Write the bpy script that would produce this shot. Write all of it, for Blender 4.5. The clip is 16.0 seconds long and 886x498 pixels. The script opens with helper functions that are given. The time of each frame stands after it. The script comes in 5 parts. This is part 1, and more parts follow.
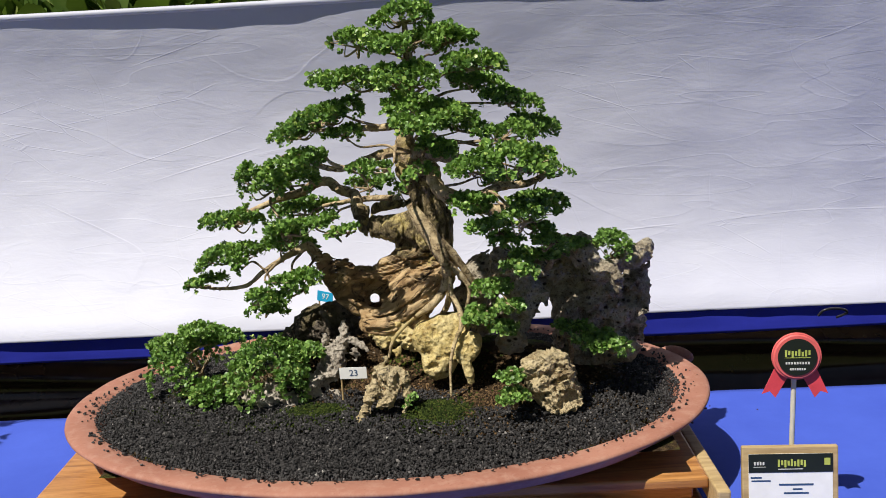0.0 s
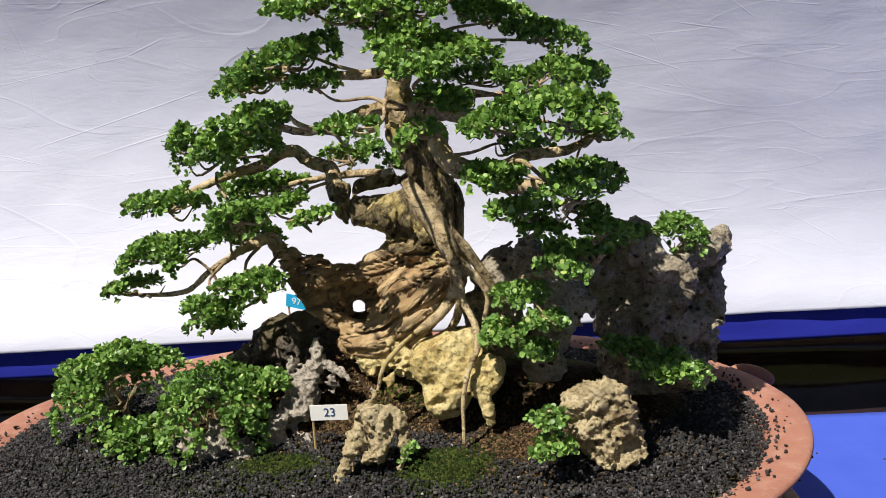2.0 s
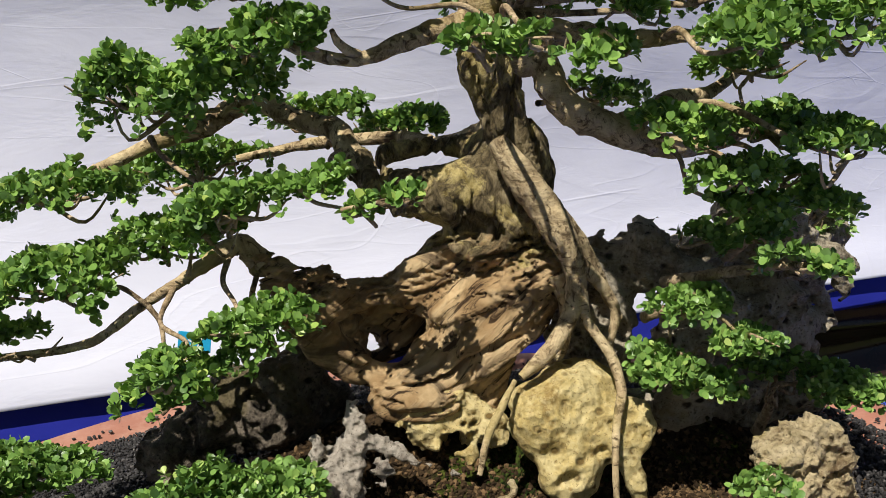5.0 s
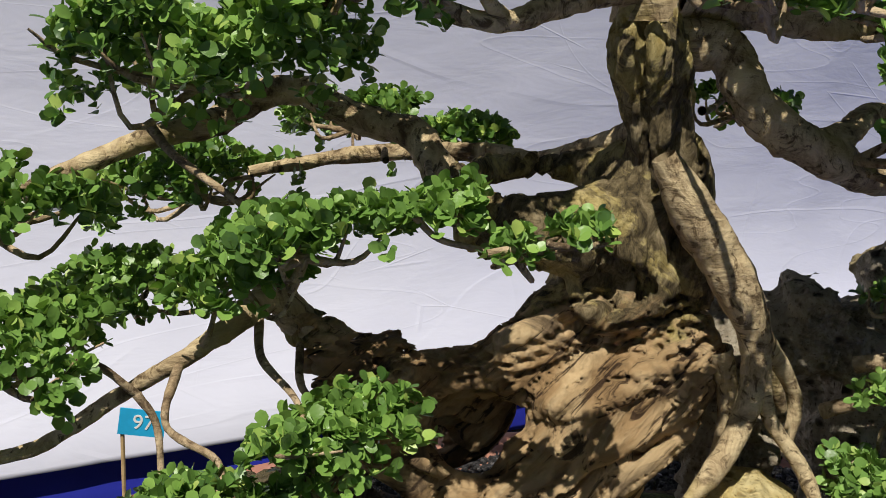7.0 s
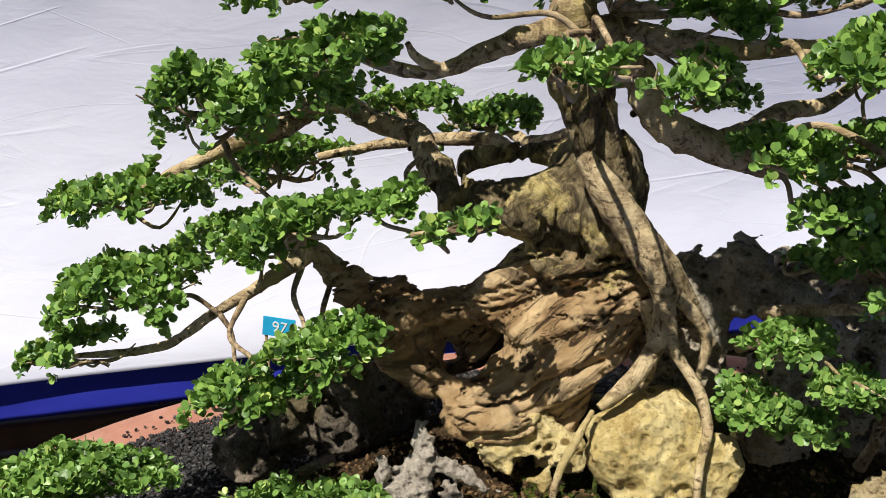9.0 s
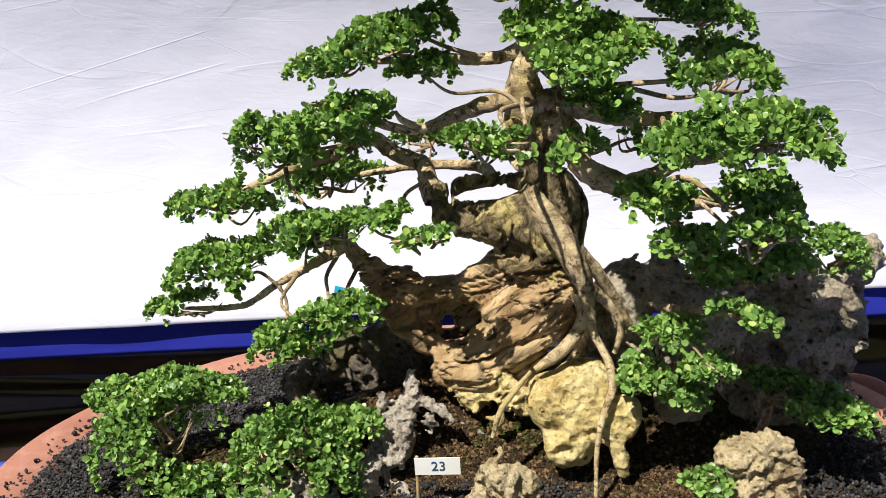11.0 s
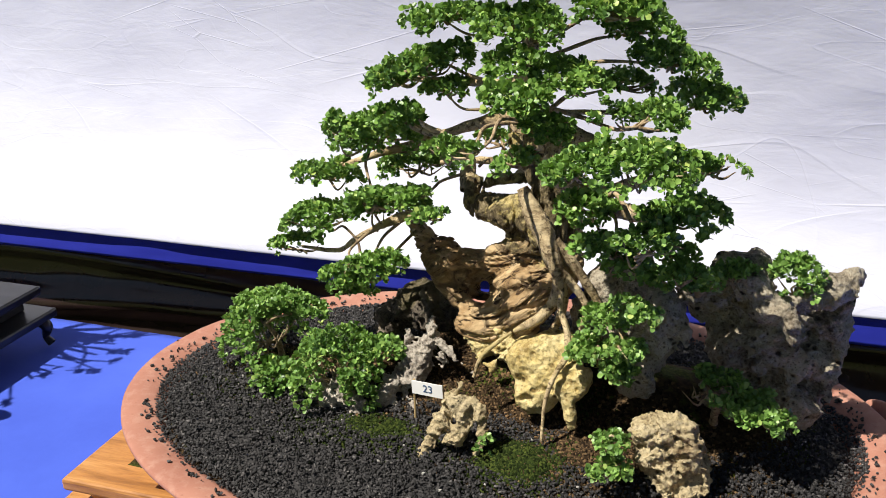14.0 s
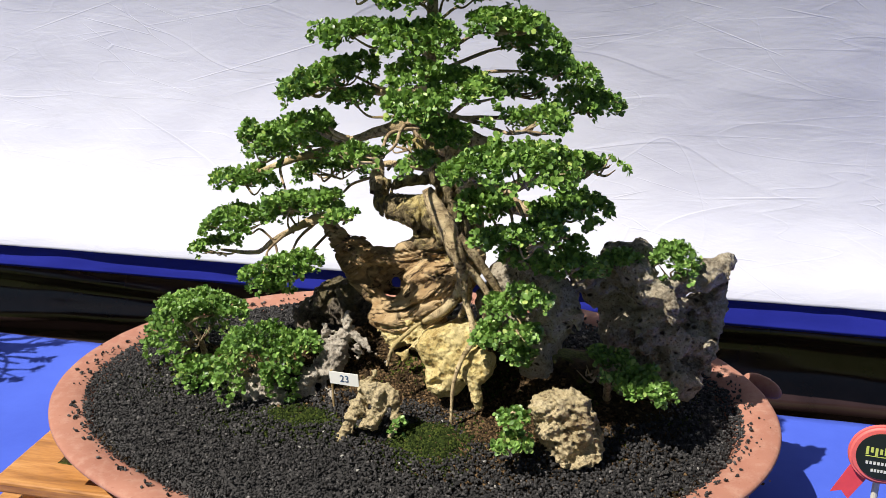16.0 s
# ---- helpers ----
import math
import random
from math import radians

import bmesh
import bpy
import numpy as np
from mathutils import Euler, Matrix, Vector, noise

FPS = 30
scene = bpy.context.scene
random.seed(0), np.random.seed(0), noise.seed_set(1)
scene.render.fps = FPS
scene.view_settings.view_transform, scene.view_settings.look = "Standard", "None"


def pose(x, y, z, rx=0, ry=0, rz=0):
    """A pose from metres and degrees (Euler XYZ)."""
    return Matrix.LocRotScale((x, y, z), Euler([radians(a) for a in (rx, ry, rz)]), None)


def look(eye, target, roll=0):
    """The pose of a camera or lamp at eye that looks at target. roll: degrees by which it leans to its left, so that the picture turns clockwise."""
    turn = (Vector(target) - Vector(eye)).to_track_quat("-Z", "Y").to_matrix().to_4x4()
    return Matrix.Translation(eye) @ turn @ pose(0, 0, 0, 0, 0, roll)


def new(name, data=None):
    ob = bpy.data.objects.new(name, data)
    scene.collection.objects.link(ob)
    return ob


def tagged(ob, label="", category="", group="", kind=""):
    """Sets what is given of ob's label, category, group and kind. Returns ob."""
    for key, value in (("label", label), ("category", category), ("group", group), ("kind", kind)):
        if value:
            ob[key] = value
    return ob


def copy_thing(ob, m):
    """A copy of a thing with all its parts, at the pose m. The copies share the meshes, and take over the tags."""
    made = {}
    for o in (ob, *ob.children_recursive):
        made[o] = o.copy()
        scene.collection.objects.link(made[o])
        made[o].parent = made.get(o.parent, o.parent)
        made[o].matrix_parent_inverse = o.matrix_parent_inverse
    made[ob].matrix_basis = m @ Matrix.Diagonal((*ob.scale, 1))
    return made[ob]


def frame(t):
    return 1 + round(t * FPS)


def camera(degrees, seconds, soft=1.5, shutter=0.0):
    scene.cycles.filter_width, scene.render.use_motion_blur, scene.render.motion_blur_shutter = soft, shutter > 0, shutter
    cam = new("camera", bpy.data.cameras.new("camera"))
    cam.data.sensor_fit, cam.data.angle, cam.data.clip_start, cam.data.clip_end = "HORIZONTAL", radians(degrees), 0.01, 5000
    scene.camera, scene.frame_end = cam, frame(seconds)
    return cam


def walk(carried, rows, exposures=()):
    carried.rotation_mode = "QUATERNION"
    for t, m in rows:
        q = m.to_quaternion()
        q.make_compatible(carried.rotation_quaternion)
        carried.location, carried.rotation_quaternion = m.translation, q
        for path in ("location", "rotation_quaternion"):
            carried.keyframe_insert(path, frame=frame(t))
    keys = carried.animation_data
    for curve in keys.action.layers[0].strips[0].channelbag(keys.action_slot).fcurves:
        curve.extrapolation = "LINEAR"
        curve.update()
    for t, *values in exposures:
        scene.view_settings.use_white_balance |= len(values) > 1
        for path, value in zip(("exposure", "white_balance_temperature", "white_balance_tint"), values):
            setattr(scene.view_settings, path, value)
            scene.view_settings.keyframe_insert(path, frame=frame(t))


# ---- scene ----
cam = camera(50.8, 16.0, soft=0.7)
METRES, EYE, TILT, LEAN, TURN = 2.4, 0.74, -13.0, 3.0, 0.0
ROWS = [
    (0.0, 0.0, 0.0, 0.0, 0.0, 0.0, 0.0),
    (0.5, 0.0015, 0.0419, 0.0025, 0.06, -0.39, 0.43),
    (1.0, 0.0011, 0.0868, 0.0072, 0.18, -0.16, 1.16),
    (1.5, -0.0027, 0.124, 0.0055, 0.01, -0.23, 0.86),
    (2.0, -0.0096, 0.1672, 0.0019, -0.71, -0.73, 0.3),
    (2.5, -0.0231, 0.2023, -0.0021, -2.77, -1.06, 0.08),
    (3.0, -0.0469, 0.2307, -0.0031, -5.63, -1.42, 0.08),
    (5.5, -0.1583, 0.3977, 0.0035, -25.27, -0.39, 2.94),
    (6.0, -0.1621, 0.4372, 0.004, -28.12, 1.05, 2.08),
    (6.5, -0.1654, 0.4648, 0.0059, -31.1, 1.13, 2.14),
    (7.0, -0.1647, 0.4724, 0.0082, -30.41, 0.88, 1.5),
    (7.5, -0.1613, 0.4587, 0.0116, -27.27, -0.39, 1.15),
    (8.0, -0.153, 0.423, 0.0195, -21.15, -2.78, 2.07),
    (8.5, -0.142, 0.394, 0.0243, -17.16, -4.01, 2.26),
    (9.0, -0.1305, 0.3701, 0.0262, -14.85, -4.77, 1.34),
    (11.5, -0.0556, 0.231, 0.0549, 0.17, -8.16, -1.08),
    (12.0, -0.0117, 0.2216, 0.0578, 6.11, -9.83, -1.95),
    (12.5, 0.0218, 0.2131, 0.0615, 10.0, -10.57, -3.01),
    (13.0, 0.0493, 0.1973, 0.0662, 13.17, -10.68, -3.69),
    (13.5, 0.068, 0.1781, 0.0731, 16.03, -10.44, -4.34),
    (14.0, 0.0802, 0.1571, 0.0759, 17.82, -9.77, -5.36),
    (14.5, 0.0898, 0.1366, 0.0737, 17.36, -8.97, -6.18),
    (15.0, 0.0929, 0.1298, 0.0734, 14.95, -9.83, -5.78),
    (15.5, 0.0939, 0.1285, 0.0738, 12.24, -9.41, -5.33),
    (16.0, 0.0966, 0.1224, 0.0787, 12.79, -9.07, -4.53),
]
walk(cam, [(t, pose(0, 0, EYE, TILT, LEAN, TURN) @ pose(METRES * x, METRES * y, METRES * z, 90 + pitch, roll, yaw)) for t, x, y, z, yaw, pitch, roll in ROWS],
     [(0.0, -0.08), (2.0, 0.08), (3.0, 0.28), (5.5, -0.15), (7.0, -0.25), (9.0, 0.05), (12.5, 0.36), (14.5, 0.23), (16.0, 0.2)])

# ---- light ----
world = bpy.data.worlds.new("sky")
scene.world = world
world.use_nodes = True
wn = world.node_tree
sky = wn.nodes.new("ShaderNodeTexSky")
sky.sky_type = "NISHITA"
sky.sun_disc = False
SUN = Vector((-0.47, -0.43, 1.0)).normalized()
sky.sun_elevation = math.asin(SUN.z)
sky.sun_rotation = math.atan2(SUN.x, SUN.y)
wn.links.new(sky.outputs[0], wn.nodes["Background"].inputs[0])
wn.nodes["Background"].inputs[1].default_value = 0.034
sun = new("sun", bpy.data.lights.new("sun", "SUN"))
sun.data.energy = 6.0
sun.data.angle = radians(0.6)
sun.data.color = (1.0, 0.95, 0.86)
sun.matrix_world = look(SUN * 5, (0, 0, 0))


# ---- materials ----
class Mat:
    """A node material: a Principled shader with colour noise at two scales and a bump."""

    def __init__(self, name, rough=0.6, spec=0.5, metal=0.0):
        self.m = bpy.data.materials.new(name)
        self.m.use_nodes = True
        self.t = self.m.node_tree
        self.b = self.t.nodes["Principled BSDF"]
        self.b.inputs["Roughness"].default_value = rough
        self.b.inputs["Specular IOR Level"].default_value = spec
        self.b.inputs["Metallic"].default_value = metal
        self.co = self.t.nodes.new("ShaderNodeTexCoord").outputs["Object"]

    def node(self, kind, **values):
        n = self.t.nodes.new(kind)
        for k, v in values.items():
            n.inputs[k.replace("_", " ")].default_value = v
        return n

    def link(self, a, b):
        self.t.links.new(a, b)

    def stretch(self, sx, sy, sz, tip=0.0):
        n = self.t.nodes.new("ShaderNodeMapping")
        n.vector_type = "POINT"
        if tip:
            r = self.t.nodes.new("ShaderNodeVectorRotate")
            r.rotation_type = "Y_AXIS"
            r.inputs["Angle"].default_value = radians(tip)
            self.link(self.co, r.inputs["Vector"])
            n.inputs["Scale"].default_value = (sx, sy, sz)
            self.link(r.outputs[0], n.inputs["Vector"])
            return n.outputs[0]
        n.inputs["Scale"].default_value = (sx, sy, sz)
        self.link(self.co, n.inputs["Vector"])
        return n.outputs[0]

    def noise(self, scale, detail=6.0, rough=0.6, co=None, distort=0.0):
        n = self.node("ShaderNodeTexNoise", Scale=scale, Detail=detail, Roughness=rough, Distortion=distort)
        self.link(co or self.co, n.inputs["Vector"])
        return n.outputs["Fac"]

    def cells(self, scale, feature="F1", co=None):
        n = self.node("ShaderNodeTexVoronoi", Scale=scale)
        n.feature = feature
        self.link(co or self.co, n.inputs["Vector"])
        return n.outputs["Distance"]

    def ramp(self, fac, *stops):
        n = self.t.nodes.new("ShaderNodeValToRGB")
        e = n.color_ramp.elements
        while len(e) < len(stops):
            e.new(0.5)
        for el, (p, c) in zip(e, stops):
            el.position = p
            el.color = (*c, 1) if len(c) == 3 else (c[0], c[0], c[0], 1)
        self.link(fac, n.inputs[0])
        return n.outputs[0]

    def mix(self, fac, a, b, mode="MIX"):
        n = self.t.nodes.new("ShaderNodeMix")
        n.data_type = "RGBA"
        n.blend_type = mode
        for v, k in ((fac, 0), (a, 6), (b, 7)):
            if isinstance(v, (int, float)):
                n.inputs[k].default_value = v
            elif isinstance(v, tuple):
                n.inputs[k].default_value = (*v, 1)
            else:
                self.link(v, n.inputs[k])
        return n.outputs[2]

    def random(self):
        return self.t.nodes.new("ShaderNodeNewGeometry").outputs["Random Per Island"]

    def colour(self, c):
        if isinstance(c, tuple):
            self.b.inputs["Base Color"].default_value = (*c, 1)
        else:
            self.link(c, self.b.inputs["Base Color"])
        return self

    def bump(self, h, strength=0.4, dist=0.002):
        n = self.node("ShaderNodeBump", Strength=strength, Distance=dist)
        self.link(h, n.inputs["Height"])
        old = self.b.inputs["Normal"].links
        if old:
            self.link(old[0].from_socket, n.inputs["Normal"])
        self.link(n.outputs[0], self.b.inputs["Normal"])
        return self

    def roughness(self, fac):
        self.link(fac, self.b.inputs["Roughness"])
        return self


def leaf_material(name, dark, mid, light, yellow):
    k = Mat(name, rough=0.38, spec=0.45)
    base = k.ramp(k.random(), (0.0, dark), (0.45, mid), (0.85, light), (1.0, yellow))
    patch = k.noise(14.0, 2.0)
    col = k.mix(k.ramp(patch, (0.35, (0.0,)), (0.7, (0.55,))), base, light)
    k.colour(col)
    k.bump(k.noise(500.0, 2.0), 0.25, 0.001)
    tr = k.node("ShaderNodeBsdfTranslucent")
    k.link(k.mix(0.5, col, (0.25, 0.42, 0.03)), tr.inputs["Color"])
    mx = k.node("ShaderNodeMixShader", Fac=0.2)
    k.link(k.b.outputs[0], mx.inputs[1])
    k.link(tr.outputs[0], mx.inputs[2])
    k.link(mx.outputs[0], k.t.nodes["Material Output"].inputs[0])
    return k.m


def rock_material(name, dark, mid, light, moss, moss_at=0.62):
    k = Mat(name, rough=0.92, spec=0.2)
    big = k.noise(20.0, 8.0, 0.7, distort=0.5)
    col = k.ramp(big, (0.34, dark), (0.46, mid), (0.66, light))
    fine = k.noise(190.0, 7.0, 0.75)
    col = k.mix(k.ramp(fine, (0.45, (0.0,)), (0.7, (0.8,))), col, light)
    # small pits get their inner shade as dark colour
    pit_shade = k.ramp(k.cells(150.0), (0.08, (1.0,)), (0.34, (0.0,)))
    col = k.mix(k.mix(1.0, pit_shade, k.ramp(k.noise(45.0, 3.0), (0.44, (0.0,)), (0.56, (0.9,))), "MULTIPLY"), col, dark)
    # larger hollows too: shade in the colour, over the bump that sinks them
    shaded_holes = k.ramp(k.cells(62.0, "F1", k.stretch(1.0, 1.0, 1.25)), (0.16, (1.0,)), (0.3, (0.0,)))
    shaded_holes = k.mix(1.0, shaded_holes, k.ramp(k.noise(24.0, 5.0, 0.6), (0.46, (0.0,)), (0.54, (1.0,))), "MULTIPLY")
    col = k.mix(shaded_holes, col, tuple(0.6 * v for v in dark))
    specks = k.ramp(k.noise(420.0, 3.0, 0.7), (0.34, (0.8,)), (0.42, (0.0,)))
    col = k.mix(specks, col, dark)
    stain = k.ramp(k.noise(10.0, 5.0, 0.6, distort=0.6), (moss_at - 0.08, (0.0,)), (moss_at, (0.7,)))
    col = k.mix(stain, col, moss)
    k.colour(col)
    k.bump(k.noise(60.0, 9.0, 0.8), 0.9, 0.006)
    k.bump(k.cells(150.0), 0.8, 0.005)
    k.bump(k.ramp(shaded_holes, (0.0, (1.0,)), (1.0, (0.0,))), 0.8, 0.005)
    k.bump(fine, 0.7, 0.003)
    return k.m


def bark_material(name, dark, mid, light, moss, patchy=0.0):
    k = Mat(name, rough=0.85, spec=0.25)
    grain = k.noise(34.0, 8.0, 0.7, k.stretch(1.0, 1.0, 0.6), 1.4)
    col = k.ramp(grain, (0.36, dark), (0.47, mid), (0.62, light))
    rings = k.noise(150.0, 5.0, 0.65, k.stretch(0.45, 0.45, 1.5))
    col = k.mix(k.ramp(rings, (0.5, (0.0,)), (0.7, (0.75,))), col, light)
    cracks = k.ramp(k.noise(75.0, 6.0, 0.7, distort=1.8), (0.38, (0.95,)), (0.47, (0.0,)))
    col = k.mix(cracks, col, dark)
    col = k.mix(k.ramp(k.noise(13.0, 4.0, 0.6), (0.55, (0.0,)), (0.66, (0.65,))), col, moss)
    if patchy:
        old = k.ramp(k.noise(24.0, 5.0, 0.65, distort=0.8), (0.5, (0.0,)), (0.57, (patchy,)))
        col = k.mix(old, col, dark)
    k.colour(col)
    k.bump(rings, 0.7, 0.003)
    k.bump(grain, 0.6, 0.006)
    k.bump(k.noise(260.0, 6.0, 0.75), 0.6, 0.0015)
    return k.m


LEAF = leaf_material("leaf", (0.03, 0.08, 0.02), (0.108, 0.222, 0.046), (0.25, 0.42, 0.088), (0.5, 0.6, 0.15))
SHRUB = leaf_material("shrub_leaf", (0.038, 0.09, 0.024), (0.125, 0.25, 0.055), (0.26, 0.43, 0.1), (0.5, 0.58, 0.18))
BARK = bark_material("bark", (0.1, 0.066, 0.034), (0.4, 0.3, 0.17), (0.68, 0.55, 0.33), (0.4, 0.32, 0.12))


def old_wood():
    k = Mat("weathered_wood", rough=0.8, spec=0.25)
    along = k.stretch(0.12, 1.0, 1.0, 37)
    streak = k.noise(80.0, 7.0, 0.65, along, 1.0)
    broad = k.noise(20.0, 5.0, 0.6, k.stretch(0.5, 1.0, 1.0, 37), 0.8)
    col = k.ramp(broad, (0.33, (0.17, 0.1, 0.043)), (0.46, (0.43, 0.28, 0.135)), (0.6, (0.66, 0.48, 0.265)))
    col = k.mix(k.ramp(streak, (0.54, (0.0,)), (0.68, (0.7,))), col, (0.66, 0.5, 0.29))
    # the grain's grooves are coloured near-black, the shade of deep cracks painted in
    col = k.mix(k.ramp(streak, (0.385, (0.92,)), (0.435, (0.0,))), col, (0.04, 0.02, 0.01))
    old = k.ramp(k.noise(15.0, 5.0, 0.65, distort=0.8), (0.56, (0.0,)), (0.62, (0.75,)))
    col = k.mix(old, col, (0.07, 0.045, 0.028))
    # live bark, dark olive with yellow lichen, covers the upper trunk with a ragged edge
    crust = k.noise(120.0, 8.0, 0.75, k.stretch(1.0, 1.0, 0.5), 0.8)
    bark = k.ramp(crust, (0.36, (0.035, 0.026, 0.014)), (0.5, (0.17, 0.13, 0.065)), (0.66, (0.4, 0.32, 0.19)))
    lichen = k.ramp(k.noise(26.0, 7.0, 0.7, distort=0.6), (0.49, (0.0,)), (0.55, (0.9,)))
    bark = k.mix(lichen, bark, k.ramp(crust, (0.35, (0.3, 0.22, 0.06)), (0.6, (0.68, 0.56, 0.25))))
    up = k.node("ShaderNodeSeparateXYZ")
    k.link(k.co, up.inputs[0])
    edge = k.node("ShaderNodeMath")
    edge.operation = "MULTIPLY_ADD"
    k.link(k.noise(28.0, 6.0, 0.7), edge.inputs[0])
    edge.inputs[1].default_value = 0.16
    k.link(up.outputs[2], edge.inputs[2])
    live = k.ramp(edge.outputs[0], (0.462, (0.0,)), (0.478, (1.0,)))
    k.colour(k.mix(live, col, bark))
    k.bump(streak, 1.0, 0.008)
    k.bump(crust, 0.8, 0.005)
    k.bump(k.noise(240.0, 6.0, 0.75), 0.6, 0.0015)
    return k.m


WOOD_OLD = old_wood()
TWIG = bark_material("twig_bark", (0.12, 0.08, 0.045), (0.33, 0.24, 0.14), (0.6, 0.47, 0.3), (0.26, 0.2, 0.08))
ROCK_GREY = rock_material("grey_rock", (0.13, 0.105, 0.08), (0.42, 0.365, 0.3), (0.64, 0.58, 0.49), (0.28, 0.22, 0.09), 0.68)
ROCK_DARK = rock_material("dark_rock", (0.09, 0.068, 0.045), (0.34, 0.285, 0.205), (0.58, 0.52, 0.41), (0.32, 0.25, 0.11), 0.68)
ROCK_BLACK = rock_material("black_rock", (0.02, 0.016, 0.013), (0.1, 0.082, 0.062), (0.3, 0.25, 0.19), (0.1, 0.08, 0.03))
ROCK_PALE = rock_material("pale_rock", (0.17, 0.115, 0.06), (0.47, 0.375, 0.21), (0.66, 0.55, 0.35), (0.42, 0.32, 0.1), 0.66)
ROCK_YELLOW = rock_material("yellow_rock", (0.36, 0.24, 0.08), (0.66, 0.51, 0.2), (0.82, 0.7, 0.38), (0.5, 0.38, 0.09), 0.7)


def clay():
    k = Mat("terracotta", rough=0.75, spec=0.3)
    col = k.ramp(k.noise(7.0, 6.0, 0.6), (0.3, (0.30, 0.125, 0.085)), (0.7, (0.42, 0.2, 0.14)))
    dust = k.ramp(k.noise(45.0, 7.0, 0.7), (0.48, (0.0,)), (0.75, (0.5,)))
    col = k.mix(dust, col, (0.52, 0.33, 0.25))
    k.colour(k.mix(k.ramp(k.noise(220.0, 3.0), (0.62, (0.0,)), (0.72, (0.4,))), col, (0.2, 0.08, 0.05)))
    k.bump(k.noise(150.0, 6.0, 0.7), 0.25, 0.001)
    return k.m


def lava():
    k = Mat("lava_gravel", rough=0.7, spec=0.45)
    k.colour(k.ramp(k.random(), (0.0, (0.008, 0.0075, 0.0075)), (0.55, (0.022, 0.02, 0.02)), (0.92, (0.055, 0.051, 0.05)), (0.995, (0.12, 0.11, 0.105)), (1.0, (0.4, 0.38, 0.35))))
    k.bump(k.noise(900.0, 4.0, 0.7), 0.5, 0.001)
    return k.m


def soil():
    k = Mat("peat_and_moss", rough=0.97, spec=0.1)
    c = k.ramp(k.noise(120.0, 8.0, 0.75), (0.38, (0.018, 0.012, 0.008)), (0.58, (0.09, 0.058, 0.03)), (0.75, (0.2, 0.13, 0.065)))
    g = k.ramp(k.noise(300.0, 4.0, 0.7), (0.35, (0.02, 0.03, 0.006)), (0.7, (0.14, 0.17, 0.028)))
    k.colour(k.mix(k.ramp(k.noise(15.0, 5.0, 0.6), (0.5, (0.0,)), (0.6, (1.0,))), c, g))
    k.bump(k.noise(350.0, 6.0, 0.8), 1.0, 0.004)
    return k.m


def crumb(name, a, b, c):
    k = Mat(name, rough=0.95, spec=0.1)
    k.colour(k.ramp(k.random(), (0.0, a), (0.55, b), (1.0, c)))
    k.bump(k.noise(700.0, 3.0), 0.5, 0.001)
    return k.m


MOSS = crumb("moss_tuft", (0.008, 0.013, 0.003), (0.024, 0.038, 0.008), (0.066, 0.085, 0.017))
PEAT = crumb("peat_crumb", (0.012, 0.008, 0.005), (0.06, 0.038, 0.02), (0.19, 0.12, 0.06))


def cloth(name, a, b, rough=0.85, scale=900.0):
    k = Mat(name, rough=rough, spec=0.2)
    k.colour(k.ramp(k.noise(5.0, 6.0, 0.65), (0.3, a), (0.7, b)))
    k.bump(k.noise(scale, 3.0, 0.6), 0.15, 0.0006)
    k.bump(k.noise(14.0, 5.0, 0.6), 0.2, 0.006)
    return k.m


def timber(name, dark, mid, light, rough=0.4):
    k = Mat(name, rough=rough, spec=0.4)
    co = k.stretch(1.0, 9.0, 9.0)
    g = k.noise(7.0, 8.0, 0.6, co, 0.8)
    col = k.ramp(g, (0.3, dark), (0.5, mid), (0.7, light))
    k.colour(k.mix(k.ramp(k.noise(60.0, 4.0, 0.6, co), (0.5, (0.0,)), (0.75, (0.5,))), col, dark))
    k.bump(g, 0.15, 0.001)
    return k.m


def plain(name, c, rough=0.6, var=0.15, scale=40.0, spec=0.4, metal=0.0):
    k = Mat(name, rough=rough, spec=spec, metal=metal)
    k.colour(k.ramp(k.noise(scale, 5.0, 0.6), (0.3, tuple(v * (1 - var) for v in c)), (0.7, tuple(min(1.0, v * (1 + var)) for v in c))))
    k.bump(k.noise(scale * 8, 3.0), 0.1, 0.0006)
    return k.m


CLAY, LAVA, SOIL = clay(), lava(), soil()
BLUE = cloth("blue_cloth", (0.048, 0.088, 0.47), (0.062, 0.112, 0.55))
DEEP_BLUE = cloth("blue_skirt", (0.022, 0.03, 0.34), (0.032, 0.042, 0.43), 0.6)


